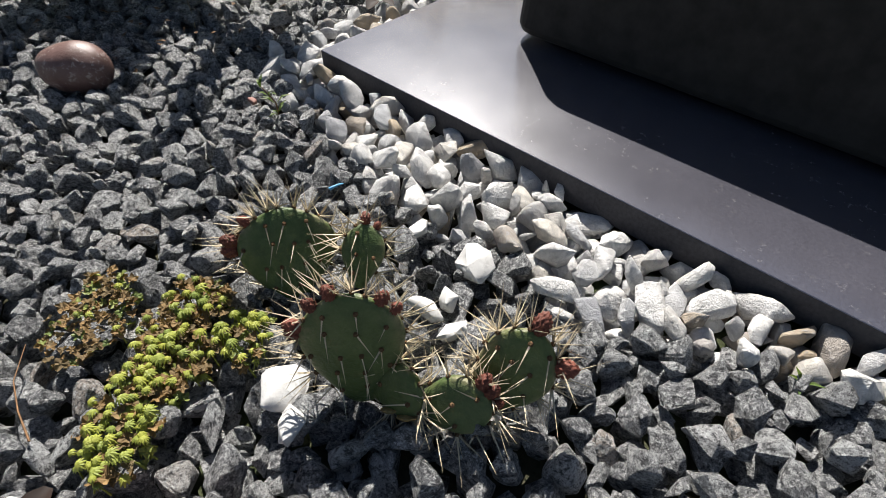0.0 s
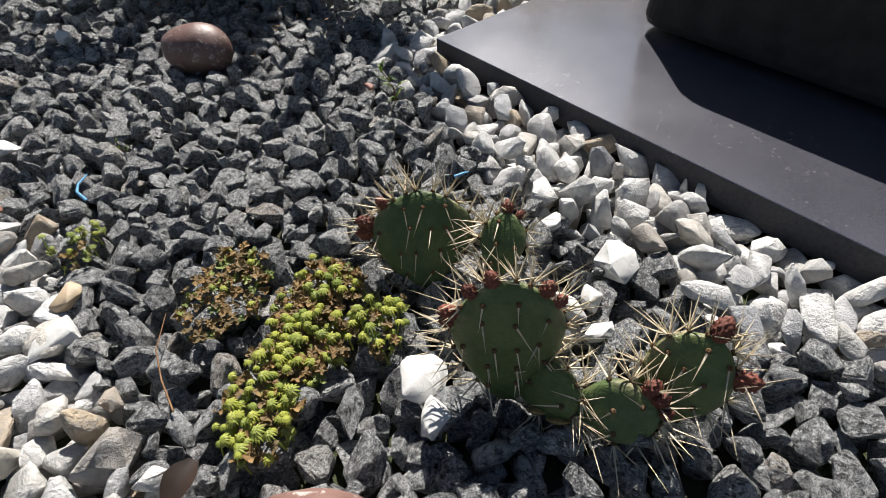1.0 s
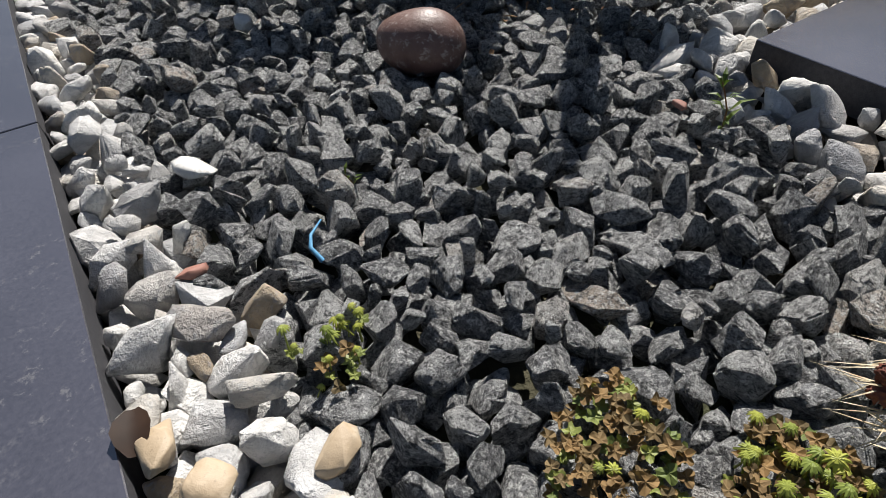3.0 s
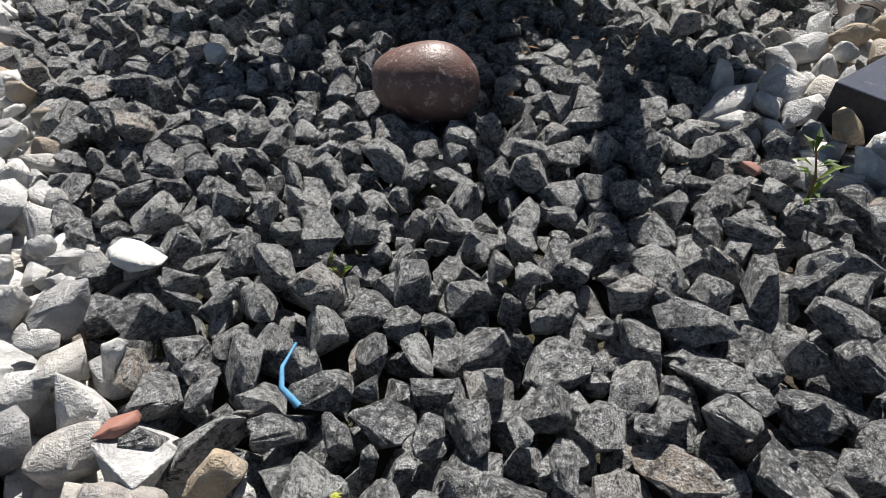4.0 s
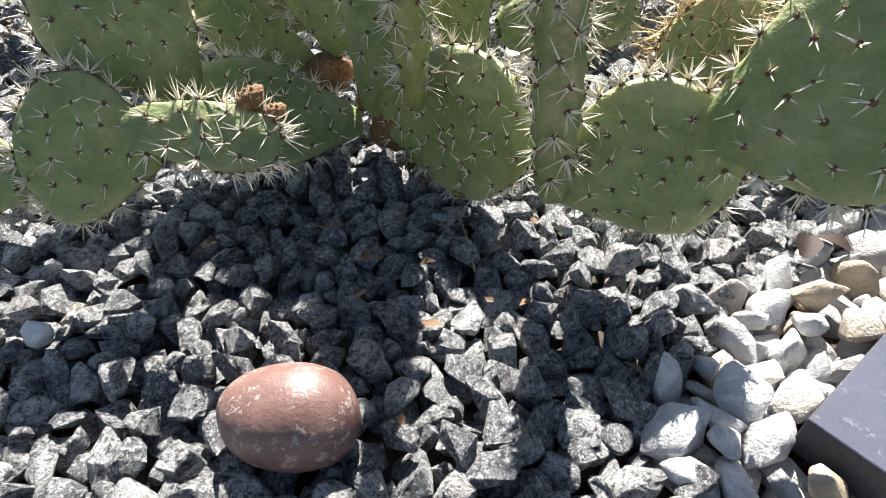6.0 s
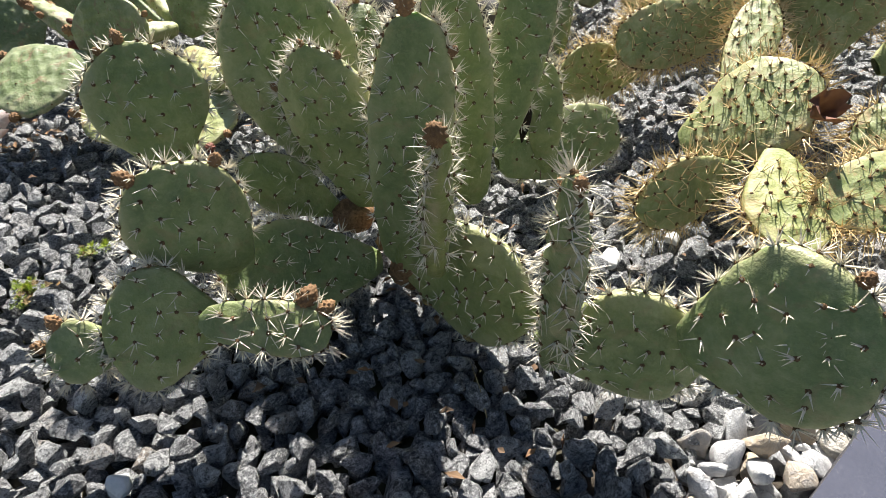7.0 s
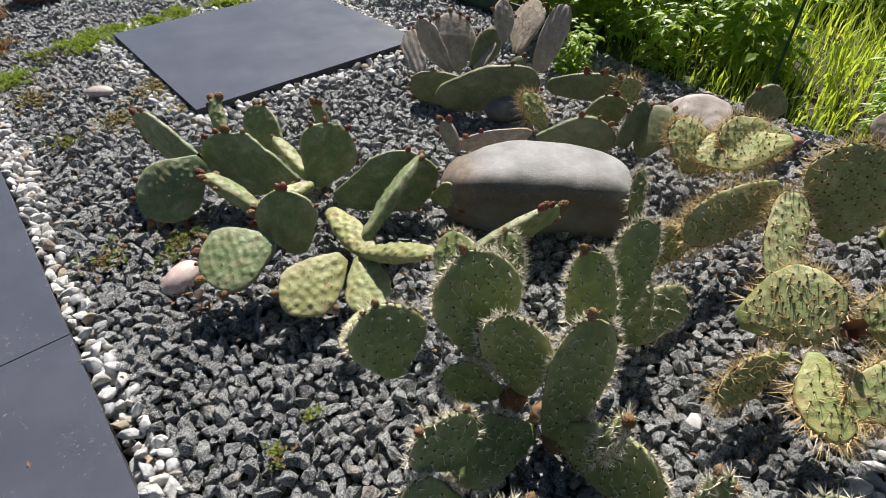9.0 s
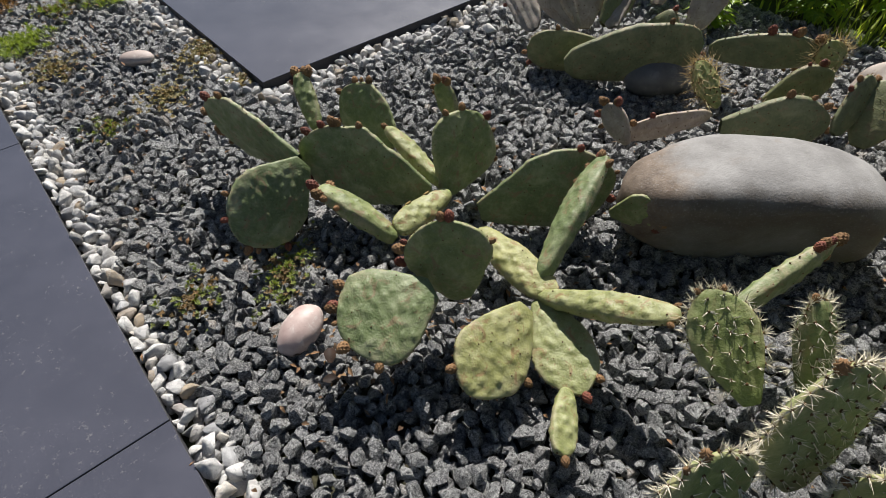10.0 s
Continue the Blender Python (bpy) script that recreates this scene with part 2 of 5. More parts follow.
# ---- building helpers ----
def mesh_of(name, verts, faces, material, smooth=False):
    me = bpy.data.meshes.new(name)
    me.from_pydata([tuple(v) for v in np.asarray(verts).tolist()], [], np.asarray(faces).tolist() if isinstance(faces, np.ndarray) else faces)
    for m in material if isinstance(material, (list, tuple)) else [material]:
        me.materials.append(m)
    if smooth:
        me.shade_smooth()
    return me


def big_mesh(name, verts, tris, material, smooth=False):
    """A large mesh of triangles from arrays."""
    me = bpy.data.meshes.new(name)
    me.vertices.add(len(verts))
    me.vertices.foreach_set("co", np.asarray(verts, np.float32).ravel())
    me.loops.add(tris.size)
    me.loops.foreach_set("vertex_index", np.asarray(tris, np.int32).ravel())
    me.polygons.add(len(tris))
    me.polygons.foreach_set("loop_start", np.arange(0, tris.size, 3, dtype=np.int32))
    me.polygons.foreach_set("loop_total", np.full(len(tris), 3, np.int32))
    me.materials.append(material)
    me.update(calc_edges=True)
    me.validate()
    if smooth:
        me.shade_smooth()
    else:
        me.shade_flat()
    return me


def part(name, me, parent, m=None, label="", kind=""):
    """One mesh as a part of a thing or of another part; m is its pose in the world."""
    ob = new(name, me)
    ob.parent = parent
    ob.matrix_basis = origin_of(parent).inverted() @ (m if m is not None else Matrix())
    return tagged(ob, label, "", "", kind)


def origin_of(ob):
    return (origin_of(ob.parent) @ ob.matrix_basis) if ob.parent else ob.matrix_basis.copy()


def thing(name, at, label, category, group="", kind=""):
    ob = new(name)
    ob.matrix_basis = Matrix.Translation(at)
    ob.empty_display_size = 0.02
    return tagged(ob, label, category, group, kind)


def single(name, me, m, label, category, group="", kind=""):
    ob = new(name, me)
    ob.matrix_basis = m
    return tagged(ob, label, category, group, kind)


def ico(level):
    bm = bmesh.new()
    bmesh.ops.create_icosphere(bm, subdivisions=level, radius=1.0)
    v = np.array([p.co[:] for p in bm.verts])
    fcs = np.array([[q.index for q in p.verts] for p in bm.faces])
    bm.free()
    return v, fcs


ICO = {k: ico(k) for k in (1, 2, 3, 4)}


def rock_shape(gen, level, planes, sharp, low, high, axes, rough=0.0):
    """A stone: a ball cut by random planes; sharp sets how crisp the edges are (0: broken clean)."""
    v, fcs = ICO[level]
    nn = gen.normal(size=(planes, 3))
    nn /= np.linalg.norm(nn, axis=1)[:, None]
    d = gen.uniform(low, high, planes)
    k = np.maximum(v @ nn.T / d, 1e-6)
    if sharp:
        r = (np.sum(k ** sharp, axis=1) + 1.0) ** (-1.0 / sharp)
    else:
        r = 1.0 / np.maximum(k.max(axis=1), 0.86)
    p = v * r[:, None]
    if rough:
        o = gen.uniform(0, 99, 3)
        p = p * (1 + rough * np.array([noise.noise(Vector(a) * 3.1 + Vector(o)) for a in v]))[:, None]
    p = p * np.array(axes)
    return p - p.mean(0), fcs


def box_mesh(name, lo, hi, material, bevel=0.002, segments=2):
    bm = bmesh.new()
    bmesh.ops.create_cube(bm, size=1.0)
    for v in bm.verts:
        v.co = Vector([lo[i] + (v.co[i] + 0.5) * (hi[i] - lo[i]) for i in range(3)])
    bmesh.ops.bevel(bm, geom=bm.edges[:], offset=bevel, segments=segments, affect="EDGES", profile=0.5)
    me = bpy.data.meshes.new(name)
    bm.to_mesh(me)
    bm.free()
    me.materials.append(material)
    return me


# ---- ground, slabs ----
def ground_mesh():
    """One sheet: level under the bed, running out to the horizon."""
    xs = [-400, -60, -8, -2, -0.7] + list(np.linspace(-0.3, 2.9, 33)) + [4, 10, 60, 400]
    ys = [-400, -60, -8, -2, -0.7] + list(np.linspace(-0.3, 3.9, 43)) + [5, 12, 60, 400]
    v = [(x, y, -0.016 + 0.004 * noise.noise((x * 3, y * 3, 0))) for y in ys for x in xs]
    w = len(xs)
    q = [(j * w + i, j * w + i + 1, j * w + w + i + 1, j * w + w + i) for j in range(len(ys) - 1) for i in range(w - 1)]
    return mesh_of("ground", v, q, SOIL, True)


tagged(new("ground", ground_mesh()), "dark dry garden soil under the gravel", "ground", "", "structure")

PATH_X, BED_X, SLAB_X, SLAB_Y, FAR_X, FAR_Y, SIDE = 0.0615, 1.33, 0.424, 0.627, 0.425, 1.905, 0.6
path = thing("pavement", (PATH_X, 0.8, 0), "path of matt anthracite stoneware slabs with narrow open joints", "pavement", "", "structure")
slab_me = box_mesh("slab", (-0.6, 0.0, -0.02), (0, 0.6, 0), SLAB, 0.0004, 1)
for k in range(-2, 4):
    part("slab", slab_me, path, Matrix.Translation((PATH_X, 0.809 + 0.6015 * k, 0.012)))
step_me = box_mesh("stepping_slab", (0, 0, -0.021), (SIDE, SIDE, 0), SLAB, 0.0004, 1)
for me in (slab_me, step_me):
    me.materials.append(SLAB_EDGE)
    for face in me.polygons:
        face.material_index = int(abs(face.normal.z) < 0.5)
single("stepping_slab", step_me, Matrix.Translation((SLAB_X, SLAB_Y - SIDE, 0.018)), "anthracite stoneware slab lying among white pebbles under a black box", "slab", "stepping slabs in the bed")
single("stepping_slab", step_me, Matrix.Translation((FAR_X, FAR_Y, 0.018)), "anthracite stoneware slab reflecting the sky, moss along its edge", "slab", "stepping slabs in the bed")


def planter_mesh(w, d, h):
    """A closed box with rounded corners and upright walls."""
    bm = bmesh.new()
    rings = []
    for z, g, r in ((0.0, -0.006, 0.016), (0.003, -0.002, 0.018), (0.008, 0.0, 0.020), (h * 0.5, 0.0, 0.028), (h - 0.006, 0.0, 0.034), (h - 0.002, -0.001, 0.034), (h, -0.005, 0.036)):
        ring = []
        for cx, cy, a0 in ((1, 1, 0), (-1, 1, 90), (-1, -1, 180), (1, -1, 270)):
            for k in range(7):
                a = radians(a0 + 15 * k)
                ring.append(bm.verts.new((cx * (w / 2 + g - r) + r * math.cos(a), cy * (d / 2 + g - r) + r * math.sin(a), z)))
        rings.append(ring)
    for a, c in zip(rings, rings[1:]):
        for k in range(28):
            bm.faces.new((a[k], a[(k + 1) % 28], c[(k + 1) % 28], c[k]))
    bm.faces.new(rings[-1])
    bm.faces.new(list(reversed(rings[0])))
    me = bpy.data.meshes.new("planter_body")
    bm.to_mesh(me)
    bm.free()
    me.materials.append(SOOT)
    return me


planter = thing("planter", (0.78, 0.30, 0.018), "low black fibre-cement planter box with rounded corners on a slab", "planter")
part("planter_body", planter_mesh(0.44, 0.44, 0.098), planter, Matrix.Translation((0.547 + 0.22, 0.527 - 0.22, 0.0235)))
part("planter_foot", box_mesh("planter_foot", (-0.19, -0.19, 0), (0.19, 0.19, 0.0052), SOOT, 0.001), planter, Matrix.Translation((0.772, 0.303, 0.0182)))


# ---- prickly pears ----
STYLE = {  # areole spacing, face spines, rim spines, face length, rim length, spine radius, bump height, bump size, thickness
    "A": (0.0092, 1.3, 8, 0.0125, 0.0175, 0.00048, 0.0003, 0.0020, 0.20),
    "B": (0.0112, 4.4, 16, 0.0080, 0.0098, 0.00060, 0.0018, 0.0023, 0.20),
    "S": (0.0084, 6.5, 12, 0.0095, 0.0110, 0.00055, 0.0016, 0.0020, 0.24),
    "C": (0.0112, 0, 0, 0.0, 0.0, 0.0, 0.0021, 0.0026, 0.14),
    "Y": (0.0108, 0, 0, 0.0, 0.0, 0.0, 0.0022, 0.0026, 0.16),
    "D": (0.0130, 0, 0, 0.0, 0.0, 0.0, 0.0008, 0.0030, 0.12),
    "E": (0.0120, 0, 3, 0.0, 0.0070, 0.00040, 0.0010, 0.0030, 0.24),
    "F": (0.0096, 2.6, 9, 0.0125, 0.0225, 0.00058, 0.0022, 0.0024, 0.19),
}


def pad_shape(u, phi, h, w, th, bend):
    """A point of the pad's skin: u runs from base to tip, phi round the section."""
    blunt = 0.62 if h < 2.0 * w else 0.36
    f = np.maximum(np.sin(np.pi * np.clip(u, 0, 1) ** 1.34), 0) ** blunt + 0.24 * (1 - u) ** 7
    g = np.maximum(np.sin(np.pi * np.clip(u, 0, 1) ** 0.95), 0) ** 0.42 + 0.55 * (1 - u) ** 9
    c, s = np.cos(phi), np.sin(phi)
    x = 0.5 * w * f * c
    z = 0.5 * th * g * np.sign(s) * np.abs(s) ** 0.55
    y = h * u
    return x, y, z + bend * h * (u * u - 0.35 * u) * 1.0


def cones(starts, ends, radius):
    """Thin three-sided spines from starts to ends."""
    a, b = np.array(starts), np.array(ends)
    d = b - a
    d /= np.linalg.norm(d, axis=1)[:, None]
    side = np.cross(d, np.array([0.31, 0.52, 0.79]))
    side /= np.linalg.norm(side, axis=1)[:, None]
    other = np.cross(d, side)
    rr = np.asarray(radius).reshape(-1, 1)
    v = np.empty((len(a), 4, 3))
    for i in range(3):
        t = i * 2.0944
        v[:, i] = a + rr * (math.cos(t) * side + math.sin(t) * other)
    v[:, 3] = b
    base = (np.arange(len(a)) * 4)[:, None, None]
    t = base + np.array([[0, 1, 3], [1, 2, 3], [2, 0, 3]])[None]
    return v.reshape(-1, 3), t.reshape(-1, 3)


def bud_mesh(name, material, seed):
    """A flower bud: one knobbly egg with rows of blunt scales and a ragged crown."""
    gen = np.random.default_rng(seed)
    v, q = ICO[4]
    out = np.empty_like(v)
    for i, (x, y, z) in enumerate(v):
        an, t = math.atan2(y, x), math.acos(max(-1.0, min(1.0, z))) / math.pi
        row = (1 - t) * 8
        ridge = max(0.0, math.cos(8 * an + math.pi * int(row))) * abs(math.sin(math.pi * row)) ** 0.6
        r = 0.42 + 0.18 * ridge * (1 - abs(2 * t - 1) ** 3)
        crown = 0.12 * max(0.0, z - 0.72) / 0.28 * math.cos(7 * an)
        out[i] = (x * r, y * r, 0.62 + (0.66 + 0.05 * ridge) * z + crown)
    out = out * (1 + gen.uniform(-0.025, 0.025, (len(v), 1)))
    return big_mesh(name, out, q, material, True)


BUDS = [bud_mesh("bud", BUD, 1), bud_mesh("bud", BUD_DRY, 2), bud_mesh("bud", BUD, 3), bud_mesh("bud", BUD_RED, 4)]
BUD_SIZE = {"A": 0.0054, "B": 0.0058, "S": 0.0062, "C": 0.0110, "Y": 0.0100, "D": 0.0100, "E": 0.0100, "F": 0.0075}
pad_count = [0]


def pad(parent, base, tip, normal, width, style, buds=(), thick=None, bend=0.0, scar=False):
    """One pad of a prickly pear with its spines and buds, from where it grows to its tip."""
    pad_count[0] += 1
    gen = np.random.default_rng(1000 + pad_count[0])
    space, kf, kr, lf, lr, sr, bh, bs, tk = STYLE[style]
    b, t = Vector(base), Vector(tip)
    h = (t - b).length
    ay = (t - b) / h
    az = Vector(normal)
    az = (az - ay * az.dot(ay)).normalized()
    ax = ay.cross(az)
    m = Matrix.Translation(b) @ Matrix((ax, ay, az)).transposed().to_4x4()
    th = max((thick or tk) * width, 0.010 if style != "A" else 0.009)
    # areoles: both faces and the rim
    spots, dirs, rim = [], [], []
    rows = max(2, int(h * 0.9 / space))
    for r in range(rows):
        u = 0.1 + 0.86 * (r + 0.5) / rows
        f = math.sin(math.pi * u ** 1.22) ** 0.62
        n = max(1, int(width * f * 0.86 / space))
        for k in range(n):
            c = ((k + 0.5 + (0.25 if r % 2 else -0.25)) / n * 2 - 1) * 0.84 + gen.uniform(-0.09, 0.09)
            if abs(c) > 0.93:
                continue
            for s in (1, -1):
                phi = math.acos(c) * s
                uu = min(u + gen.uniform(-0.03, 0.03), 0.985)
                spots.append(pad_shape(np.array(uu), np.array(phi), h, width, th, bend))
                d = np.array([0.45 * c, 0.25 * (uu - 0.5), s])
                dirs.append(d / np.linalg.norm(d))
                rim.append(0)
    nr = max(5, int((h + width) / (space * 0.62)))
    for k in range(nr):
        q = (k + 0.5) / nr * 2 - 1
        u = 1 - 0.9 * abs(q) ** 1.7 - 0.003
        phi = (0.0 if q > 0 else math.pi) + gen.uniform(-0.25, 0.25)
        p = pad_shape(np.array(u), np.array(phi), h, width, th, bend)
        spots.append(p)
        d = np.array([float(p[0]) / (0.5 * width), (u - 0.45) * 1.6, gen.uniform(-0.15, 0.15)])
        dirs.append(d / np.linalg.norm(d))
        rim.append(1)
    spots, dirs, rim = np.array(spots, float), np.array(dirs), np.array(rim)
    # the skin
    nu, nv = (44, 66) if style in "CY" else (34, 52) if style in "ABSF" else (26, 40)
    uu = np.linspace(0, 1, nu) ** 0.85
    pp = np.linspace(0, 2 * np.pi, nv, endpoint=False)
    gu, gp = np.meshgrid(uu, pp, indexing="ij")
    x, y, z = pad_shape(gu, gp, h, width, th, bend)
    p = np.stack([x, y, z], -1).reshape(-1, 3)
    nn = np.stack([np.cos(gp) * 0.35, 0 * gp, np.sign(np.sin(gp)) * np.abs(np.sin(gp)) ** 0.5], -1).reshape(-1, 3)
    lift = np.zeros(len(p))
    for s, d in zip(spots, dirs):
        lift += bh * gen.uniform(0.5, 1.4) * np.exp(-((p - s) ** 2).sum(1) / (2 * bs * bs)) * (nn @ d > 0)
    o1, o2 = gen.uniform(0, 50, 2)
    wave = np.array([noise.noise((v[0] * 26 + o1, v[1] * 26 + o2, v[2] * 40)) for v in p])
    p = p + nn * (lift + 0.05 * th * wave)[:, None]
    ripple = np.array([noise.noise((v[1] * 30 + o1, o2 + (3.0 if v[0] > 0 else 0.0), 0)) + 0.5 * noise.noise((v[1] * 90 + o1, o2 + (3.0 if v[0] > 0 else 0.0), 5)) for v in p])
    p[:, 0] *= 1 + (0.10 if style in "CDY" else 0.07) * ripple * np.clip(y.ravel() / h * 3, 0, 1)
    if style == "D":
        p[:, 2] += 0.0008 * np.sin(p[:, 0] * 420 + 2 * wave)
    fc = []
    for i in range(nu - 1):
        for j in range(nv):
            k = (j + 1) % nv
            fc.append((i * nv + j, i * nv + k, (i + 1) * nv + k, (i + 1) * nv + j))
    skin = mesh_of("pad", p, fc, PAD[style], True)
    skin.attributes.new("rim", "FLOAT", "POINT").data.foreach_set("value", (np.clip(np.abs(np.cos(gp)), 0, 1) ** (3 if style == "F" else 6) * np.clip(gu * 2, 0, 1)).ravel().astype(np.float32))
    ob = part("pad", skin, parent, m)
    # spines with their felt
    st, en, ra = [], [], []
    for s, d, e in zip(spots, dirs, rim):
        count = kr if e else kf
        ln = lr if e else lf
        if s[1] / h < 0.12:
            continue
        if style == "B" and not e:
            count *= 0.45 + 0.85 * s[1] / h
        for _ in range(int(count * gen.uniform(0.5, 1.3) + 0.5)):
            v = d * gen.uniform(0.5, 1.1) + gen.normal(size=3) * 0.62
            if style == "A" and not e:
                v = d * 0.55 + gen.normal(size=3) * 0.25 + np.array([0.0, -0.7, 0.0])
            if v @ d < 0.1:
                v = v + d * (0.3 - v @ d)
            v /= np.linalg.norm(v)
            st.append(s + d * 0.0004)
            en.append(s + v * ln * gen.uniform(0.55, 1.35))
            ra.append(sr * gen.uniform(0.8, 1.25))
    if st:
        v, q = cones(st, en, ra)
        part("spine_coat", big_mesh("spine_coat", v, q, SPINE.get(style, SPINE["B"])), ob, m, "stiff pale spines", "stuff")
    v0, f0 = ICO[1]
    size = 0.0013 if style == "A" else 0.0016 if style in "BS" else 0.0019 if style == "F" else 0.0010
    keep = gen.uniform(size=len(spots)) < (1.0 if style in "ABSF" else 0.75)
    pts = (spots + dirs * 0.0006)[keep]
    fv = (pts[:, None, :] + v0[None] * size).reshape(-1, 3)
    ff = (f0[None] + (np.arange(len(pts)) * len(v0))[:, None, None]).reshape(-1, 3)
    part("areole_felt", big_mesh("areole_felt", fv, ff, FELT), ob, m, "brown felted areoles", "stuff")
    if style in "CDE":
        buds = list(buds) + [(gen.uniform(-0.75, 0.75), gen.uniform(0.45, 0.9)) for _ in range(4)]
    # buds on the rim: 0 is the tip, -1 and 1 the sides
    for q, size in buds:
        u = 1 - 0.62 * abs(q) ** 1.5 - 0.004
        pos = np.array([float(c) for c in pad_shape(np.array(u), np.array(0.0 if q > 0 else math.pi), h, width, th, bend)])
        d = Vector((pos[0] / (0.5 * width) * 0.9, (u - 0.4) * 1.5, gen.uniform(-0.1, 0.25))).normalized()
        s = BUD_SIZE[style] * size
        long = 1.05 if style == "A" and size > 1.5 else 1.0
        kind = 3 if style == "A" else 1 if style in "BSF" else 1 + 2 * int(gen.integers(0, 3) == 0)
        s = s * (0.75 if long > 1 else 1.0)
        mm = m @ Matrix.Translation(Vector(pos) - d * s * 0.2) @ d.to_track_quat("Z", "Y").to_matrix().to_4x4() @ Matrix.Diagonal((s, s, s * long, 1))
        part("bud", BUDS[kind], ob, mm)
    if scar:
        me_v, me_f = rock_shape(gen, 2, 7, 8, 0.6, 0.9, (1, 1, 0.35), 0.06)
        for q in (0.30, 0.62):
            pos = Vector([float(c) for c in pad_shape(np.array(q), np.array(0.3), h, width, th, bend)])
            part("dry_scar", big_mesh("dry_scar", me_v * 0.006, me_f, SCAR), ob, m @ Matrix.Translation(pos) @ Matrix.Rotation(1.2, 4, "Y"))
    return ob


pear_a = thing("prickly_pear", (0.248, 0.349, 0.004), "small dark green prickly pear with red buds in gravel", "cactus")
pear_b = thing("prickly_pear", (0.424, 0.866, -0.002), "branching green prickly pear with clustered cream spines", "cactus")
pear_c = thing("prickly_pear", (0.433, 1.387, 0.003), "sprawling spineless prickly pear with pale green and yellowed pads", "cactus")
pear_d = thing("prickly_pear", (0.933, 1.546, 0.016), "shrivelled greyish prickly pear with upright pads", "cactus")
pear_e = thing("prickly_pear", (0.926, 1.238, 0.015), "olive prickly pear with red buds behind a boulder", "cactus")
pear_f = thing("prickly_pear", (0.847, 0.841, 0.010), "yellowish spiny prickly pear spreading over the gravel", "cactus")

pad(pear_a, (.257, .438, .000), (.271, .457, .044), (-.52, -.76, .38), 0.051, 'A', buds=((-.35, 1.0), (-.62, 1.3), (-.75, 1.2), (-.68, .9)))
pad(pear_a, (.279, .411, .012), (.297, .421, .038), (-.60, -.50, .62), 0.022, 'A', buds=((0, 1.0), (.2, .7)))
pad(pear_a, (.242, .365, .004), (.248, .375, .063), (-.66, -.73, .15), 0.044, 'A', buds=((-.1, 1.1), (-.3, 1.0), (-.55, 1.2), (-.62, 1.0), (.3, 1.1), (.45, .9)))
pad(pear_a, (.247, .362, .008), (.255, .340, .022), (-.90, -.10, .42), 0.024, 'A', scar=True)
pad(pear_a, (.253, .344, .010), (.270, .314, .022), (-.88, -.20, .44), 0.026, 'A', buds=((-.35, 1.2), (-.2, 1.1), (0, .8)))
pad(pear_a, (.273, .322, .008), (.298, .313, .044), (-.80, -.40, .45), 0.033, 'A', buds=((-.05, 1.9), (.45, 1.85)))

pad(pear_b, (0.314, 1.027, 0.096), (0.317, 1.048, 0.180), (-0.31, -0.88, 0.36), 0.078, 'B', buds=((0, 1.3), (-.2, .8)))
pad(pear_b, (0.314, 0.921, 0.077), (0.280, 0.933, 0.152), (-0.36, -0.71, 0.60), 0.069, 'B', buds=((-.05, 1.5), (.55, 1.2)))
pad(pear_b, (.286, .893, .067), (.230, .919, .079), (-0.36, -0.78, 0.52), 0.072, 'B')
pad(pear_b, (0.234, 0.916, 0.062), (0.201, 0.933, 0.070), (-0.70, -0.50, 0.50), 0.037, 'B', buds=((.45, 1.3), (.05, 1.2)))
pad(pear_b, (0.274, 0.879, 0.090), (0.326, 0.834, 0.080), (-0.45, -0.62, 0.65), 0.030, 'S', buds=((-.55, 1.7), (-.3, 1.3)))
pad(pear_b, (.409, .919, .024), (.299, .930, .070), (0.25, -0.76, 0.60), 0.068, 'B')
pad(pear_b, (0.404, 0.962, 0.050), (0.349, 0.996, 0.100), (-0.21, -0.83, 0.52), 0.041, 'B')
pad(pear_b, (0.418, 0.997, 0.063), (0.407, 1.024, 0.212), (-0.35, -0.92, 0.15), 0.095, 'B', buds=((0, 1.6),))
pad(pear_b, (0.418, 0.943, 0.061), (0.399, 0.959, 0.182), (-0.85, -0.50, 0.13), 0.074, 'B', buds=((-.5, 1.1), (.25, .8), (.0, .7)))
pad(pear_b, (0.416, 0.898, 0.031), (0.433, 0.888, 0.211), (-0.78, -0.62, 0.10), 0.054, 'B', buds=((0, 1.8), (.3, .9)))
pad(pear_b, (0.406, 0.847, 0.065), (0.395, 0.824, 0.178), (0.47, -0.88, 0.00), 0.021, 'S', buds=((0, 1.8),), thick=.8)
pad(pear_b, (0.507, 0.923, 0.030), (0.505, 0.953, 0.202), (-0.61, -0.79, -0.10), 0.052, 'B', buds=((0, 1.7),))
pad(pear_b, (0.545, 0.935, 0.064), (0.591, 0.947, 0.200), (-0.72, -0.67, 0.20), 0.046, 'B', buds=((.1, .8),))
pad(pear_b, (0.596, 0.922, 0.023), (0.603, 0.943, 0.119), (-0.64, -0.70, 0.32), 0.031, 'B')
pad(pear_b, (0.555, 0.945, 0.041), (0.694, 0.916, 0.035), (-0.41, -0.76, 0.51), 0.065, 'B')
pad(pear_b, (.416, .905, .044), (.437, .785, .056), (-0.90, -0.30, 0.22), 0.084, 'B', scar=True)
pad(pear_b, (0.423, 0.759, 0.044), (0.397, 0.745, 0.195), (0.77, -0.62, 0.15), 0.023, 'S', buds=((.35, 1.5), (-.05, .9)), thick=.8)
pad(pear_b, (.424, .772, .051), (.470, .698, .083), (-0.66, -0.70, 0.25), 0.072, 'B')
pad(pear_b, (.452, .706, .092), (.472, .642, .142), (-0.93, 0.00, 0.36), 0.080, 'B', buds=((-.25, 1.1),))
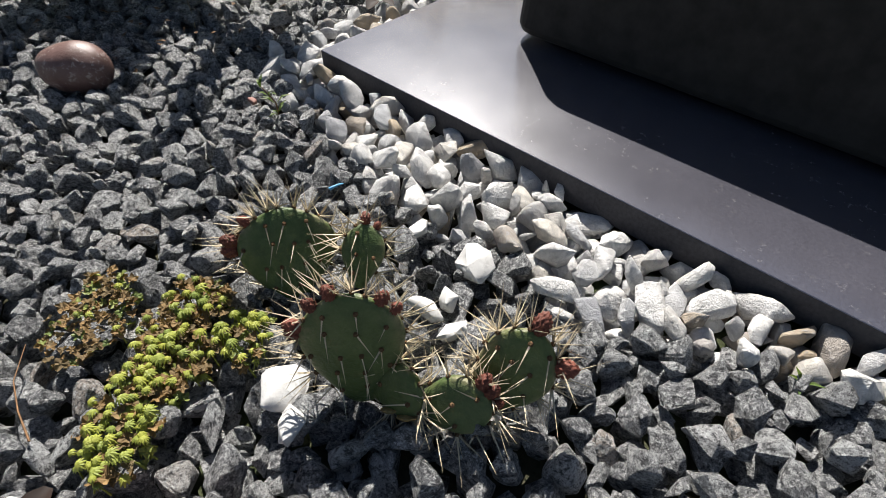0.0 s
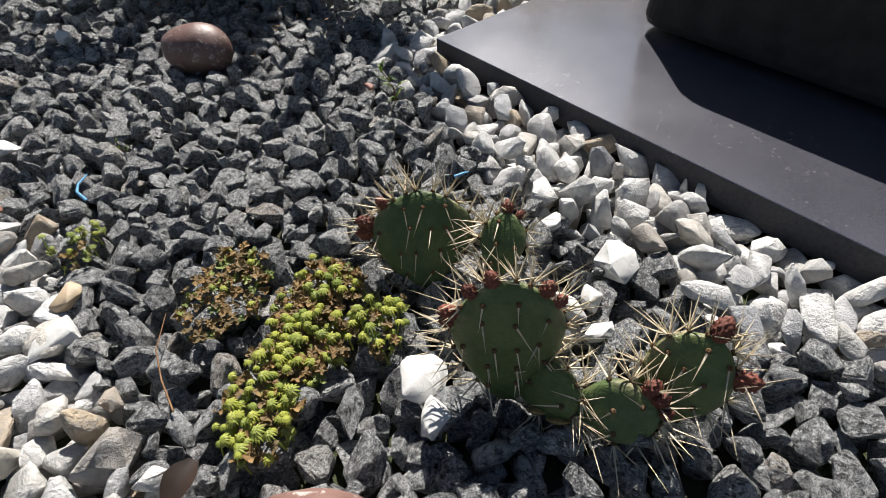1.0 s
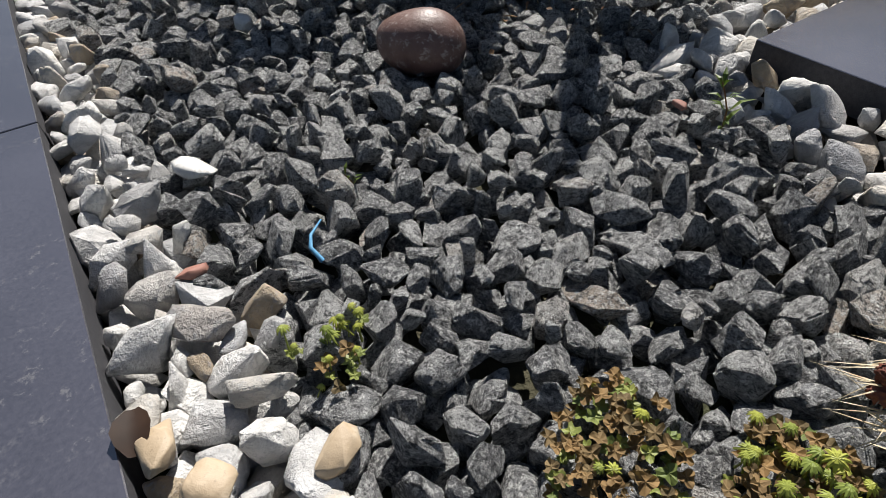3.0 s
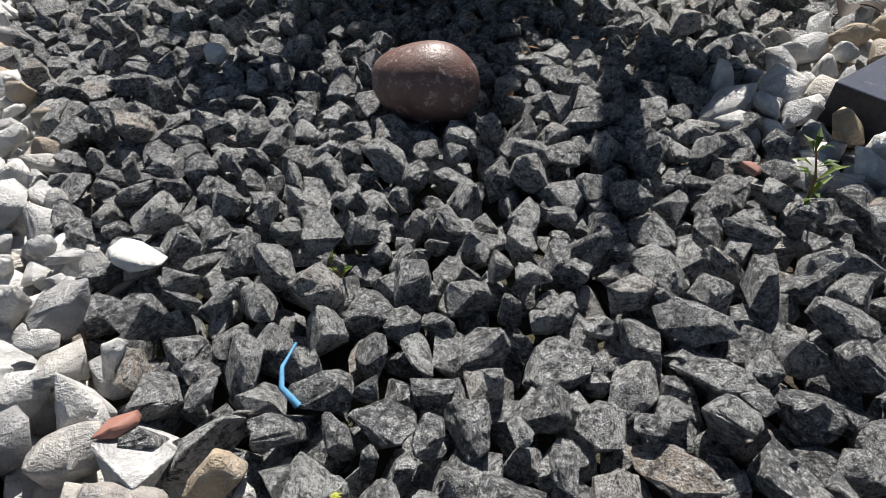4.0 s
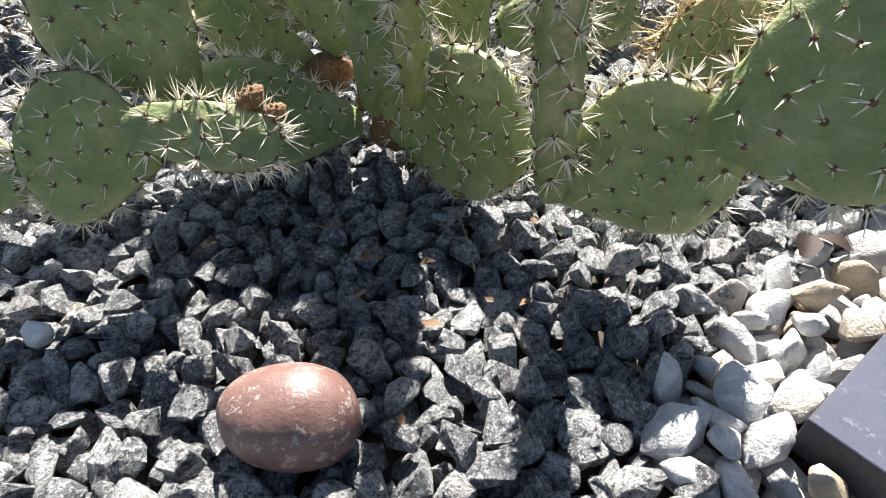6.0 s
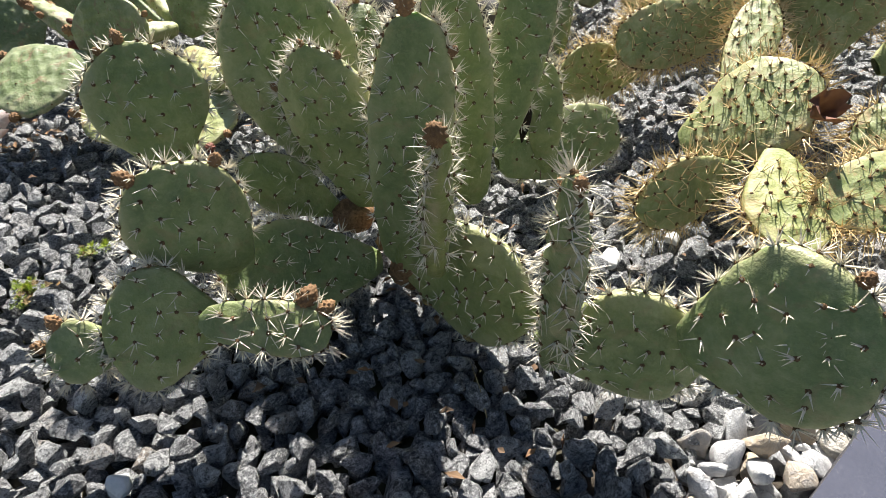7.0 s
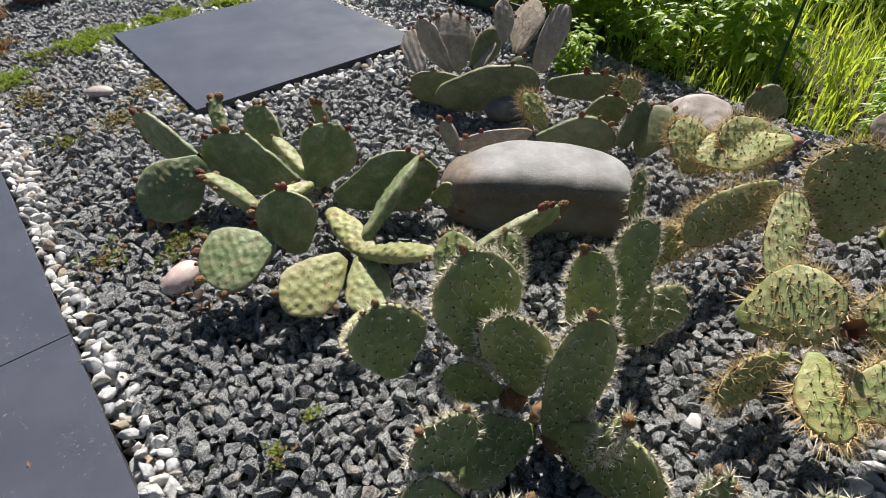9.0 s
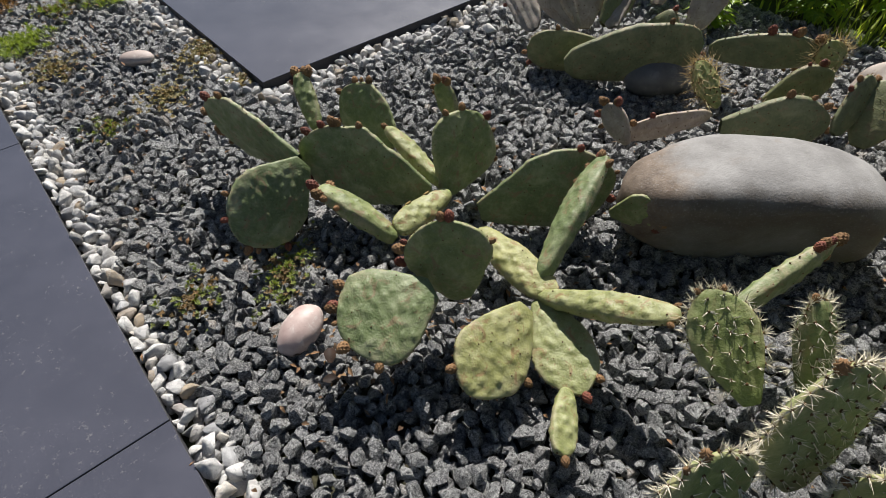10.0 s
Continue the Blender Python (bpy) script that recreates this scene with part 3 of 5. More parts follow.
pad(pear_b, (0.476, 1.026, 0.090), (0.503, 1.061, 0.161), (-0.40, -0.90, 0.20), 0.033, 'S', buds=((0, 1.0),), thick=.6)
pad(pear_b, (0.439, 1.051, 0.085), (0.472, 1.131, 0.135), (-.668, -.221, .711), 0.057, 'B', buds=((-.1,.9),(.2,.9)))

pad(pear_c, (0.323, 1.321, 0.081), (0.226, 1.346, 0.067), (-.252, -.294, .922), 0.100, 'C', buds=((-.1,1),(.25,1),(.5,.9),(-.5,.8)))
pad(pear_c, (0.388, 1.255, 0.059), (0.283, 1.227, 0.048), (.038, -.490, .871), 0.079, 'Y', buds=((.3,.9),(-.8,.8)))
pad(pear_c, (0.418, 1.262, 0.039), (0.371, 1.161, 0.031), (-.245, .029, .969), 0.065, 'Y', buds=((.0,.9),(-.3,.8)))
pad(pear_c, (0.354, 1.315, 0.047), (0.354, 1.349, 0.136), (-.722, -.677, .140), 0.092, 'C', buds=((-.6,1),(-.8,1),(.1,.9)))
pad(pear_c, (0.420, 1.262, 0.043), (0.453, 1.134, 0.109), (-.300, .389, .871), 0.030, 'Y', buds=((-.2,.6),(.2,.6)), thick=0.65)
pad(pear_c, (0.439, 1.378, 0.042), (0.429, 1.251, 0.045), (-.195, .050, .980), 0.042, 'Y', thick=.5)
pad(pear_c, (0.436, 1.276, 0.048), (0.576, 1.327, 0.119), (-.561, .527, .638), 0.038, 'C', buds=((0,.8),(.3,.7),(-.3,.8)),bend=-.1, thick=0.55)
pad(pear_c, (0.470, 1.411, 0.032), (0.607, 1.315, 0.073), (-.606, -.740, .291), 0.101, 'C', buds=((-.5,.8),))
pad(pear_c, (0.433, 1.463, 0.048), (0.339, 1.607, 0.091), (-.766, -.605, .217), 0.103, 'C', buds=((.2,.9),(.5,1.),(.55,.8),(.75,.8)))
pad(pear_c, (0.328, 1.579, 0.086), (0.215, 1.546, 0.046), (.024, -.854, .519), 0.099, 'C', buds=((-.1,.7),(.3,.7)))
pad(pear_c, (0.327, 1.584, 0.086), (0.282, 1.753, 0.098), (-.959, -.260, -.113), 0.091, 'C', buds=((0,1),(-.3,1),(.3,1)))
pad(pear_c, (0.350, 1.423, 0.054), (0.315, 1.511, 0.105), (.525, -.238, .817), 0.036, 'C', buds=((0,1.1),(-.3,1.1),(.3,1)),bend=-.12, thick=0.62)
pad(pear_c, (0.458, 1.462, 0.038), (0.537, 1.486, 0.111), (-.043, -.943, .331), 0.104, 'C', buds=((.1,.9),(-.25,.8),(-.5,.7)))
pad(pear_c, (0.461, 1.570, 0.053), (0.453, 1.682, 0.089), (-.816, -.260, .516), 0.078, 'C', buds=((0,.8),(.3,.8)))
pad(pear_c, (0.397, 1.668, 0.056), (0.420, 1.741, 0.105), (-.678, -.302, .670), 0.030, 'C', buds=((0,1.2),(.3,1.2)), thick=0.50)
pad(pear_c, (0.454, 1.465, 0.052), (0.457, 1.579, 0.078), (.351, -.195, .916), 0.027, 'Y', buds=((0,.8),), thick=0.70)
pad(pear_c, (0.449, 1.446, 0.052), (0.354, 1.427, 0.064), (.164, -.252, .954), 0.034, 'Y', scar=True, thick=0.62)
pad(pear_c, (0.540, 1.535, 0.063), (0.532, 1.556, 0.126), (-.947, -.300, -.116), 0.030, 'C', buds=((0,1),(.2,.9)), thick=0.50)
pad(pear_c, (0.575, 1.292, 0.046), (0.592, 1.238, 0.078), (-.956, -.292, -.035), 0.046, 'C')
pad(pear_c, (0.484, 1.113, 0.097), (0.626, 1.086, 0.118), (-.128, -.990, -.064), 0.038, 'C', buds=((0,1.1),(.2,1),(-.5,.8),(-.3,.7)), thick=0.50)
pad(pear_c, (0.681, 1.351, 0.063), (0.683, 1.398, 0.103), (-.979, -.163, .125), 0.038, 'D', buds=((0,1.),(.4,1.),(-.4,.9)))
pad(pear_c, (0.365, 1.175, 0.031), (0.310, 1.134, 0.036), (.328, -.301, .896), 0.027, 'Y', buds=((0,.8),))

pad(pear_d, (0.813, 1.572, 0.039), (0.954, 1.417, 0.086), (-.709, -.704, -.051), 0.094, 'E', buds=((.9,.9),(.7,.8)))
pad(pear_d, (0.886, 1.610, 0.063), (0.884, 1.723, 0.141), (-.996, -.050, -.071), 0.080, 'D')
pad(pear_d, (0.896, 1.607, 0.063), (0.943, 1.672, 0.159), (-.163, -.781, .603), 0.111, 'D', buds=((0,1),(-.3,1),(.3,1)))
pad(pear_d, (0.980, 1.550, 0.117), (1.021, 1.595, 0.189), (-.030, -.829, .558), 0.051, 'D')
pad(pear_d, (1.028, 1.555, 0.081), (1.119, 1.598, 0.167), (-.695, -.031, .718), 0.081, 'D')
pad(pear_d, (0.991, 1.460, 0.079), (1.057, 1.458, 0.201), (-.911, .030, .411), 0.064, 'D')
pad(pear_d, (0.929, 1.592, 0.065), (1.018, 1.603, 0.120), (-.037, -.911, .411), 0.065, 'E')
pad(pear_d, (0.866, 1.689, 0.042), (0.912, 1.799, 0.093), (-.755, -.030, .655), 0.058, 'D')
pad(pear_d, (0.974, 1.531, 0.068), (0.970, 1.474, 0.077), (-.901, .107, .421), 0.065, 'E')
pad(pear_d, (0.911, 1.551, 0.029), (0.798, 1.645, 0.049), (-.561, -.822, .096), 0.070, 'E')
pad(pear_d, (0.932, 1.572, 0.065), (1.003, 1.642, 0.109), (-.467, -.066, .882), 0.069, 'D')

pad(pear_e, (0.815, 1.296, 0.058), (0.905, 1.194, 0.072), (-.718, -.695, .042), 0.084, 'E', buds=((-.8,1),(-.3,.9),(.1,.8)))
pad(pear_e, (0.828, 1.319, 0.059), (0.700, 1.371, 0.059), (-.296, -.950, .102), 0.035, 'D', buds=((0,1),(.3,.9)))
pad(pear_e, (1.031, 1.251, 0.072), (1.023, 1.270, 0.120), (-.661, -.748, .052), 0.041, 'F')
pad(pear_e, (0.976, 1.416, 0.068), (1.024, 1.274, 0.100), (-.933, -.345, -.100), 0.058, 'E', buds=((-.8,1.3),(-.5,1.3),(-.2,1.2)))
pad(pear_e, (0.920, 1.289, 0.054), (0.983, 1.235, 0.097), (-.665, -.743, .075), 0.061, 'E', buds=((-.4,.9),))
pad(pear_e, (0.883, 1.334, 0.042), (0.867, 1.382, 0.100), (-.058, -.826, .560), 0.052, 'F')
pad(pear_e, (0.927, 1.156, 0.044), (0.987, 1.162, 0.117), (-.802, .007, .598), 0.079, 'E')
pad(pear_e, (0.901, 1.185, 0.062), (0.972, 1.187, 0.116), (-.234, -.876, .421), 0.044, 'E')

pad(pear_f, (1.014, 1.051, 0.041), (0.942, 1.125, 0.099), (-.011, -.740, .673), 0.098, 'F')
pad(pear_f, (1.138, 1.000, 0.062), (0.992, 1.063, 0.093), (.029, -.716, .698), 0.083, 'F')
pad(pear_f, (.935, .930, .088), (.740, .968, .088), (-.20, -.85, .45), 0.068, 'F')
pad(pear_f, (.800, .968, .050), (.690, 1.000, .060), (-.38, -.88, .25), 0.062, 'F')
pad(pear_f, (.790, .855, .052), (.897, .904, .116), (-.70, -.30, .64), 0.050, 'F')
pad(pear_f, (0.702, 0.854, 0.042), (0.751, 0.779, 0.114), (-.742, .191, .643), 0.095, 'F')
pad(pear_f, (.674, .786, .058), (.570, .812, .055), (-.40, -.86, .30), 0.055, 'F')
pad(pear_f, (.670, .768, .086), (.603, .707, .060), (-.62, -.55, .56), 0.060, 'F')
pad(pear_f, (0.915, 0.841, 0.063), (0.938, 0.859, 0.195), (-.975, -.201, .091), 0.111, 'F')
pad(pear_f, (0.847, 0.700, 0.078), (0.809, 0.752, 0.042), (-.669, .050, .741), 0.065, 'F')
pad(pear_f, (.790, .655, .090), (.640, .716, .074), (-.125, -.45, .88), 0.058, 'F')
pad(pear_f, (1.060, 0.829, 0.084), (1.177, 0.774, 0.135), (-.381, -.153, .912), 0.084, 'F')
pad(pear_f, (0.956, 0.795, 0.061), (1.072, 0.742, 0.105), (-.423, -.641, .641), 0.079, 'F')
pad(pear_f, (1.072, 0.853, 0.124), (1.114, 0.874, 0.177), (-.749, -.197, .633), 0.065, 'D')
pad(pear_f, (1.040, 0.714, 0.074), (0.971, 0.746, 0.068), (-.247, -.772, .585), 0.058, 'F')
pad(pear_f, (0.729, 0.609, 0.034), (0.727, 0.607, 0.102), (-.989, -.083, -.124), 0.055, 'F')
pad(pear_f, (1.087, 0.986, 0.086), (0.954, 1.079, 0.066), (-.185, -.191, .964), 0.087, 'F')
pad(pear_f, (1.219, 1.054, 0.070), (1.149, 1.097, 0.102), (-.399, -.916, -.051), 0.073, 'E')
pad(pear_f, (0.734, 1.035, 0.063), (0.764, 1.061, 0.132), (-.363, -.838, .407), 0.020, 'S', thick=.8)


def cup_mesh():
    """A dried flower: a ragged open cup of shrivelled petals."""
    gen = np.random.default_rng(77)
    vs, fs, n = [], [], 16
    for r, (rad, z) in enumerate(((0.003, 0.0), (0.006, 0.004), (0.008, 0.009), (0.009, 0.014), (0.011, 0.019))):
        for k in range(n):
            a = 2 * math.pi * k / n
            q = rad * (1 + gen.uniform(-0.25, 0.25))
            vs.append((q * math.cos(a), q * math.sin(a), z + (gen.uniform(-0.012, 0.006) if r == 4 else 0)))
    for r in range(4):
        for k in range(n):
            a, b = r * n + k, r * n + (k + 1) % n
            fs.extend([(a, b, b + n), (a, b + n, a + n)])
    return big_mesh("dried_flower", np.array(vs), np.array(fs), m_leaf("shrivelled_petal", (0.09, 0.040, 0.030), (0.20, 0.105, 0.075), 0.8, 0.05), True)


part("dried_flower", cup_mesh(), pear_f, look((0.693, 0.760, 0.111), (0.727, 0.836, 0.023)), "shrivelled red-brown dried flower")


# ---- boulder and loose stones ----
def stone_mesh(name, seed, level, planes, sharp, axes, material, rough=0.0, low=0.62, high=0.95, smooth=True):
    v, q = rock_shape(np.random.default_rng(seed), level, planes, sharp, low, high, axes, rough)
    return big_mesh(name, v, q, material, smooth)


EGG = m_pebble("red_brown_porphyry", (0.13, 0.066, 0.052), (0.21, 0.120, 0.098), (0.56, 0.52, 0.48), 0.75, 80, 0.52)
EGG_SMOOTH = m_pebble("smooth_red_brown_porphyry", (0.125, 0.066, 0.054), (0.19, 0.112, 0.095), (0.48, 0.43, 0.40), 0.5, 170, 0.44)
ROSE = m_pebble("pink_quartzite", (0.42, 0.26, 0.22), (0.62, 0.45, 0.39), (0.74, 0.66, 0.60), 0.5, 60, 0.5)
DULL = m_pebble("dull_rosy_stone", (0.36, 0.29, 0.26), (0.50, 0.42, 0.38), (0.58, 0.52, 0.48), 0.5, 60, 0.6)
GREY = m_pebble("grey_slate_cobble", (0.10, 0.105, 0.11), (0.18, 0.185, 0.19), (0.28, 0.28, 0.28), 0.3, 40, 0.6)
PINK = m_pebble("pale_pink_pebble", (0.46, 0.33, 0.30), (0.60, 0.49, 0.45), (0.70, 0.64, 0.60), 0.6, 60, 0.5)
PALE = m_pebble("pale_granite_cobble", (0.34, 0.285, 0.25), (0.48, 0.42, 0.375), (0.24, 0.17, 0.14), 0.6, 60, 0.65)


def ball_mesh(name, axes, material, seed, wob=0.06, taper=0.0, level=4):
    """A water-worn stone: a soft egg with slow unevenness."""
    v, q = ICO[level]
    p = np.array([Vector(a) * (1 + wob * noise.noise(Vector(a) * 1.3 + Vector((seed, 0, 0))) + wob * 0.25 * noise.noise(Vector(a) * 4 + Vector((0, seed, 0)))) for a in v])
    p[:, 1:] *= (1 + taper * p[:, :1])
    return big_mesh(name, p * np.array(axes), q, material, True)


def boulder_mesh():
    v, q = ICO[4]
    k = np.sign(v) * np.abs(v) ** np.array([0.75, 0.62, 0.55])
    p = k * np.array([0.150, 0.074, 0.070])
    p[:, 1:] *= (1 + np.where(v[:, :1] < 0, 0.30, 0.05) * v[:, :1] * np.abs(v[:, :1]))
    p = np.array([Vector(a) + Vector(b) * (0.012 * noise.noise(Vector(a) * 9) + (0.003 + 0.010 * max(0.0, -b[0] - 0.55)) * noise.noise(Vector(a) * 30)) for a, b in zip(p, v)])
    p[:, 1] = np.maximum(p[:, 1], -0.050 - 0.30 * p[:, 2] + 0.004 * np.sin(p[:, 0] * 40))
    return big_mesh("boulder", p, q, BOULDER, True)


# Near-black lump added for the shadowed gap and dry brown bit between pads.
GAP_SHADE = m_plain("black_rot", (0.008, 0.006, 0.005), (0.035, 0.025, 0.018), 300, 0.9, 0.1)
part("rotten_hollow", stone_mesh("rotten_hollow", 41, 3, 9, 10, (0.010, 0.006, 0.022), GAP_SHADE, 0.25), pear_b, pose(0.578, 0.936, 0.079, 0, 10, 40), "near-black lump for the shadow and dry brown remains between two pads")
for k, (x, y, z, s) in enumerate(((0.410, 0.952, 0.048, 0.020), (0.424, 0.925, 0.040, 0.017), (0.419, 0.893, 0.030, 0.020), (0.436, 0.872, 0.018, 0.015))):
    part("dead_stump", stone_mesh("dead_stump", 45 + k, 3, 10, 8, (s, s * 0.7, s * 0.8), BUD_DRY, 0.35), pear_b, pose(x, y, z, 20 * k, 30, 50 * k), "shrivelled brown dead stump")

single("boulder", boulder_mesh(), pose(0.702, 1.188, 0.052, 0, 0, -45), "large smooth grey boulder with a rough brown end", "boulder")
single("pebble", ball_mesh("pebble", (0.0285, 0.021, 0.020), EGG_SMOOTH, 3, 0.05, 0.1), pose(0.274, 0.753, 0.015, 8, 4, -40), "egg-shaped red-brown pebble with white flecks", "pebble")
single("pebble", ball_mesh("pebble", (0.032, 0.021, 0.017), PINK, 8), pose(0.211, 1.417, 0.013, 0, -8, 24), "smooth pink pebble beside the spineless cactus", "pebble")
single("pebble", ball_mesh("pebble", (0.031, 0.021, 0.018), EGG, 12), pose(0.146, 0.366, 0.008, 0, 0, -40), "red-brown pebble with a broad white quartz crust", "pebble")
single("pebble", ball_mesh("pebble", (0.032, 0.019, 0.013), DULL, 15), pose(0.295, 2.159, 0.010, 0, 0, -35), "flat rosy grey pebble on the gravel", "pebble")
single("cobble", ball_mesh("cobble", (0.062, 0.042, 0.036), GREY, 21), pose(0.928, 1.463, 0.022, 0, 0, -30), "dark grey cobble under the shrivelled cactus", "cobble")
single("cobble", stone_mesh("cobble", 25, 4, 9, 30, (0.080, 0.055, 0.052), PALE, 0.05), pose(1.155, 1.176, 0.022, 0, 0, -45), "pale speckled angular cobble among the cacti", "cobble")
TAN = m_pebble("tan_limestone", (0.36, 0.27, 0.17), (0.52, 0.42, 0.30), (0.62, 0.55, 0.44), 0.4, 60, 0.6)
RED = m_pebble("red_sandstone", (0.24, 0.10, 0.075), (0.38, 0.20, 0.15), (0.55, 0.4, 0.33), 0.3, 50, 0.7)
single("cobble", stone_mesh("cobble", 29, 4, 12, 18, (0.070, 0.032, 0.030), RED, 0.16), pose(1.191, 1.058, 0.016, 0, 0, -40), "reddish wrinkled sandstone cobble in the gravel", "cobble")
single("cobble", ball_mesh("cobble", (0.085, 0.06, 0.065), EGG, 33), pose(0.342, 3.048, 0.04, 0, 0, -35), "upright reddish cobble in the far gravel", "cobble")


# ---- stonecrop and small weeds ----
CAP = m_leaf("liverwort_cap", (0.22, 0.26, 0.045), (0.38, 0.41, 0.10), 0.5, 0.15)
THALLUS_G = m_leaf("liverwort_green_lobe", (0.12, 0.16, 0.045), (0.25, 0.28, 0.09), 0.5, 0.15)
THALLUS = m_leaf("liverwort_brown_lobe", (0.11, 0.072, 0.036), (0.29, 0.20, 0.10), 0.8, 0.15)
MOSS = m_leaf("moss_leaf", (0.15, 0.21, 0.035), (0.31, 0.37, 0.08), 0.6, 0.3)
RUST = m_leaf("rusty_moss_leaf", (0.19, 0.10, 0.045), (0.40, 0.25, 0.12), 0.7, 0.25)
FRESH = m_leaf("fresh_moss_leaf", (0.16, 0.23, 0.05), (0.34, 0.41, 0.11), 0.6, 0.35)
STALK = m_plain("red_brown_stalk", (0.14, 0.07, 0.03), (0.28, 0.15, 0.07), 300, 0.7)


def blade(vs, fs, o, d, side, ln, wd, droop):
    """A small folded leaf from o along d."""
    i = len(vs)
    n = d.cross(side)
    mid = o + d * ln * 0.5 + n * ln * 0.06
    end = o + d * ln - Vector((0, 0, 1)) * droop * ln
    vs.extend([o, mid - side * wd + n * wd * 0.3, mid, mid + side * wd + n * wd * 0.3, end])
    fs.extend([(i, i + 2, i + 1), (i, i + 3, i + 2), (i + 1, i + 2, i + 4), (i + 2, i + 3, i + 4)])


def umbrella_mesh(material, seed, size, stem):
    """A star-shaped cap with drooping fingers on a thin stalk."""
    gen = random.Random(seed)
    vs, fs = [Vector((0, 0, stem + size * 0.12))], []
    n = 11
    for k in range(n):
        a = 2 * math.pi * (k + gen.uniform(-0.12, 0.12)) / n
        out, side = Vector((math.cos(a), math.sin(a), 0)), Vector((-math.sin(a), math.cos(a), 0))
        ln, drop = size * gen.uniform(0.42, 0.54), gen.uniform(0.8, 1.2)
        i = len(vs)
        for u, w, z in ((0.42, 0.095, 0.05), (0.8, 0.07, -0.10), (1.0, 0.035, -0.26)):
            c = out * ln * u + Vector((0, 0, stem + size * z * drop))
            vs.extend([c - side * size * w, c + Vector((0, 0, size * 0.05)), c + side * size * w])
        fs.extend([(0, i, i + 1), (0, i + 1, i + 2)])
        for r in (0, 3):
            for q in (0, 1):
                a0 = i + r + q
                fs.extend([(a0, a0 + 3, a0 + 4), (a0, a0 + 4, a0 + 1)])
    for j in range(4):
        a0, a1 = 1.571 * j, 1.571 * (j + 1)
        i = len(vs)
        r = 0.00055
        vs.extend([Vector((r * math.cos(a0), r * math.sin(a0), -0.006)), Vector((r * math.cos(a1), r * math.sin(a1), -0.006)), Vector((r * 0.6 * math.cos(a1), r * 0.6 * math.sin(a1), stem)), Vector((r * 0.6 * math.cos(a0), r * 0.6 * math.sin(a0), stem))])
        fs.extend([(i, i + 1, i + 2), (i, i + 2, i + 3)])
    return big_mesh("umbrella", np.array([v[:] for v in vs]), np.array(fs), material)


def lobe_mesh(name, material, seed, size):
    """A flat ruffled lobe with a notched, curled edge."""
    gen = random.Random(seed)
    n, ph = 18, gen.uniform(0, 6)
    lobes = gen.choice((3, 4, 5))
    vs, fs = [Vector((0, 0, 0.0005))], []
    for ring, u in enumerate((0.35, 0.7, 1.0)):
        for k in range(n):
            a = 2 * math.pi * k / n
            r = size * 0.5 * u * (1 + 0.28 * u * math.sin(lobes * a + ph) + gen.uniform(-0.06, 0.06))
            z = size * (0.04 + 0.22 * u * u * (0.5 + 0.5 * math.sin(2 * a + ph)) + 0.10 * u * math.sin(5 * a + 2 * ph) + gen.uniform(-0.03, 0.03) * u)
            vs.append(Vector((r * math.cos(a), r * math.sin(a), z)))
    for k in range(n):
        j = (k + 1) % n
        fs.append((0, 1 + k, 1 + j))
        for ring in (0, 1):
            a, b = 1 + ring * n, 1 + (ring + 1) * n
            fs.extend([(a + k, b + k, b + j), (a + k, b + j, a + j)])
    return big_mesh(name, np.array([v[:] for v in vs]), np.array(fs), material)


def tuft_mesh(seed, size, material=None):
    """A small cushion of moss leaves."""
    gen = random.Random(seed)
    vs, fs = [], []
    for k in range(26):
        a, e = k * 2.4, gen.uniform(0.15, 1.4)
        out = Vector((math.cos(a) * math.cos(e), math.sin(a) * math.cos(e), math.sin(e)))
        blade(vs, fs, out * size * 0.15, out, Vector((-math.sin(a), math.cos(a), 0)), size * gen.uniform(0.3, 0.55), size * 0.05, 0.1)
    return big_mesh("moss_tuft", np.array([v[:] for v in vs]), np.array(fs), material or MOSS)


UMBRELLAS = [umbrella_mesh(CAP, 10 + k, 0.0046 + 0.0006 * k, 0.0045 + 0.0015 * k) for k in range(4)]
LOBES_G = [lobe_mesh("green_lobe", THALLUS_G, 20 + k, 0.0052) for k in range(3)]
LOBES = [lobe_mesh("brown_lobe", THALLUS, 30 + k, 0.0055) for k in range(4)]
TUFTS = [tuft_mesh(40 + k, 0.012) for k in range(3)]


def patch(name, label, category, spots, seed, top):
    """A low patch: each spot is x, y, reach along and across, counts of tops, green and brown lobes, and a size."""
    gen = random.Random(seed)
    t = thing(name, (spots[0][0], spots[0][1], 0.0), label, category)
    for x, y, rx, ry, fresh, green, brown, size in spots:
        for count, kinds, lift in ((brown, LOBES, 0.0095), (green, LOBES_G, 0.0075), (fresh, top, 0.007)):
            for _ in range(count):
                r, a = math.sqrt(gen.random()) if top is UMBRELLAS else min(abs(gen.gauss(0, 0.62)), 1.5), gen.uniform(0, 6.283)
                dx, dy = rx * r * math.cos(a), ry * r * math.sin(a)
                u, v = (dx + dy) * 0.707, (dy - dx) * 0.707
                s = size * gen.uniform(0.7, 1.25)
                tilt = 0.4 if kinds is top else 0.5
                m = Matrix.Translation((x + u, y + v, lift + gen.uniform(-0.003, 0.004))) @ Euler((gen.uniform(-tilt, tilt), gen.uniform(-tilt, tilt), gen.uniform(0, 6.3))).to_matrix().to_4x4() @ Matrix.Diagonal((s, s, s, 1))
                me = kinds[gen.randrange(len(kinds))]
                part(me.name.split(".")[0], me, t, m)
    return t


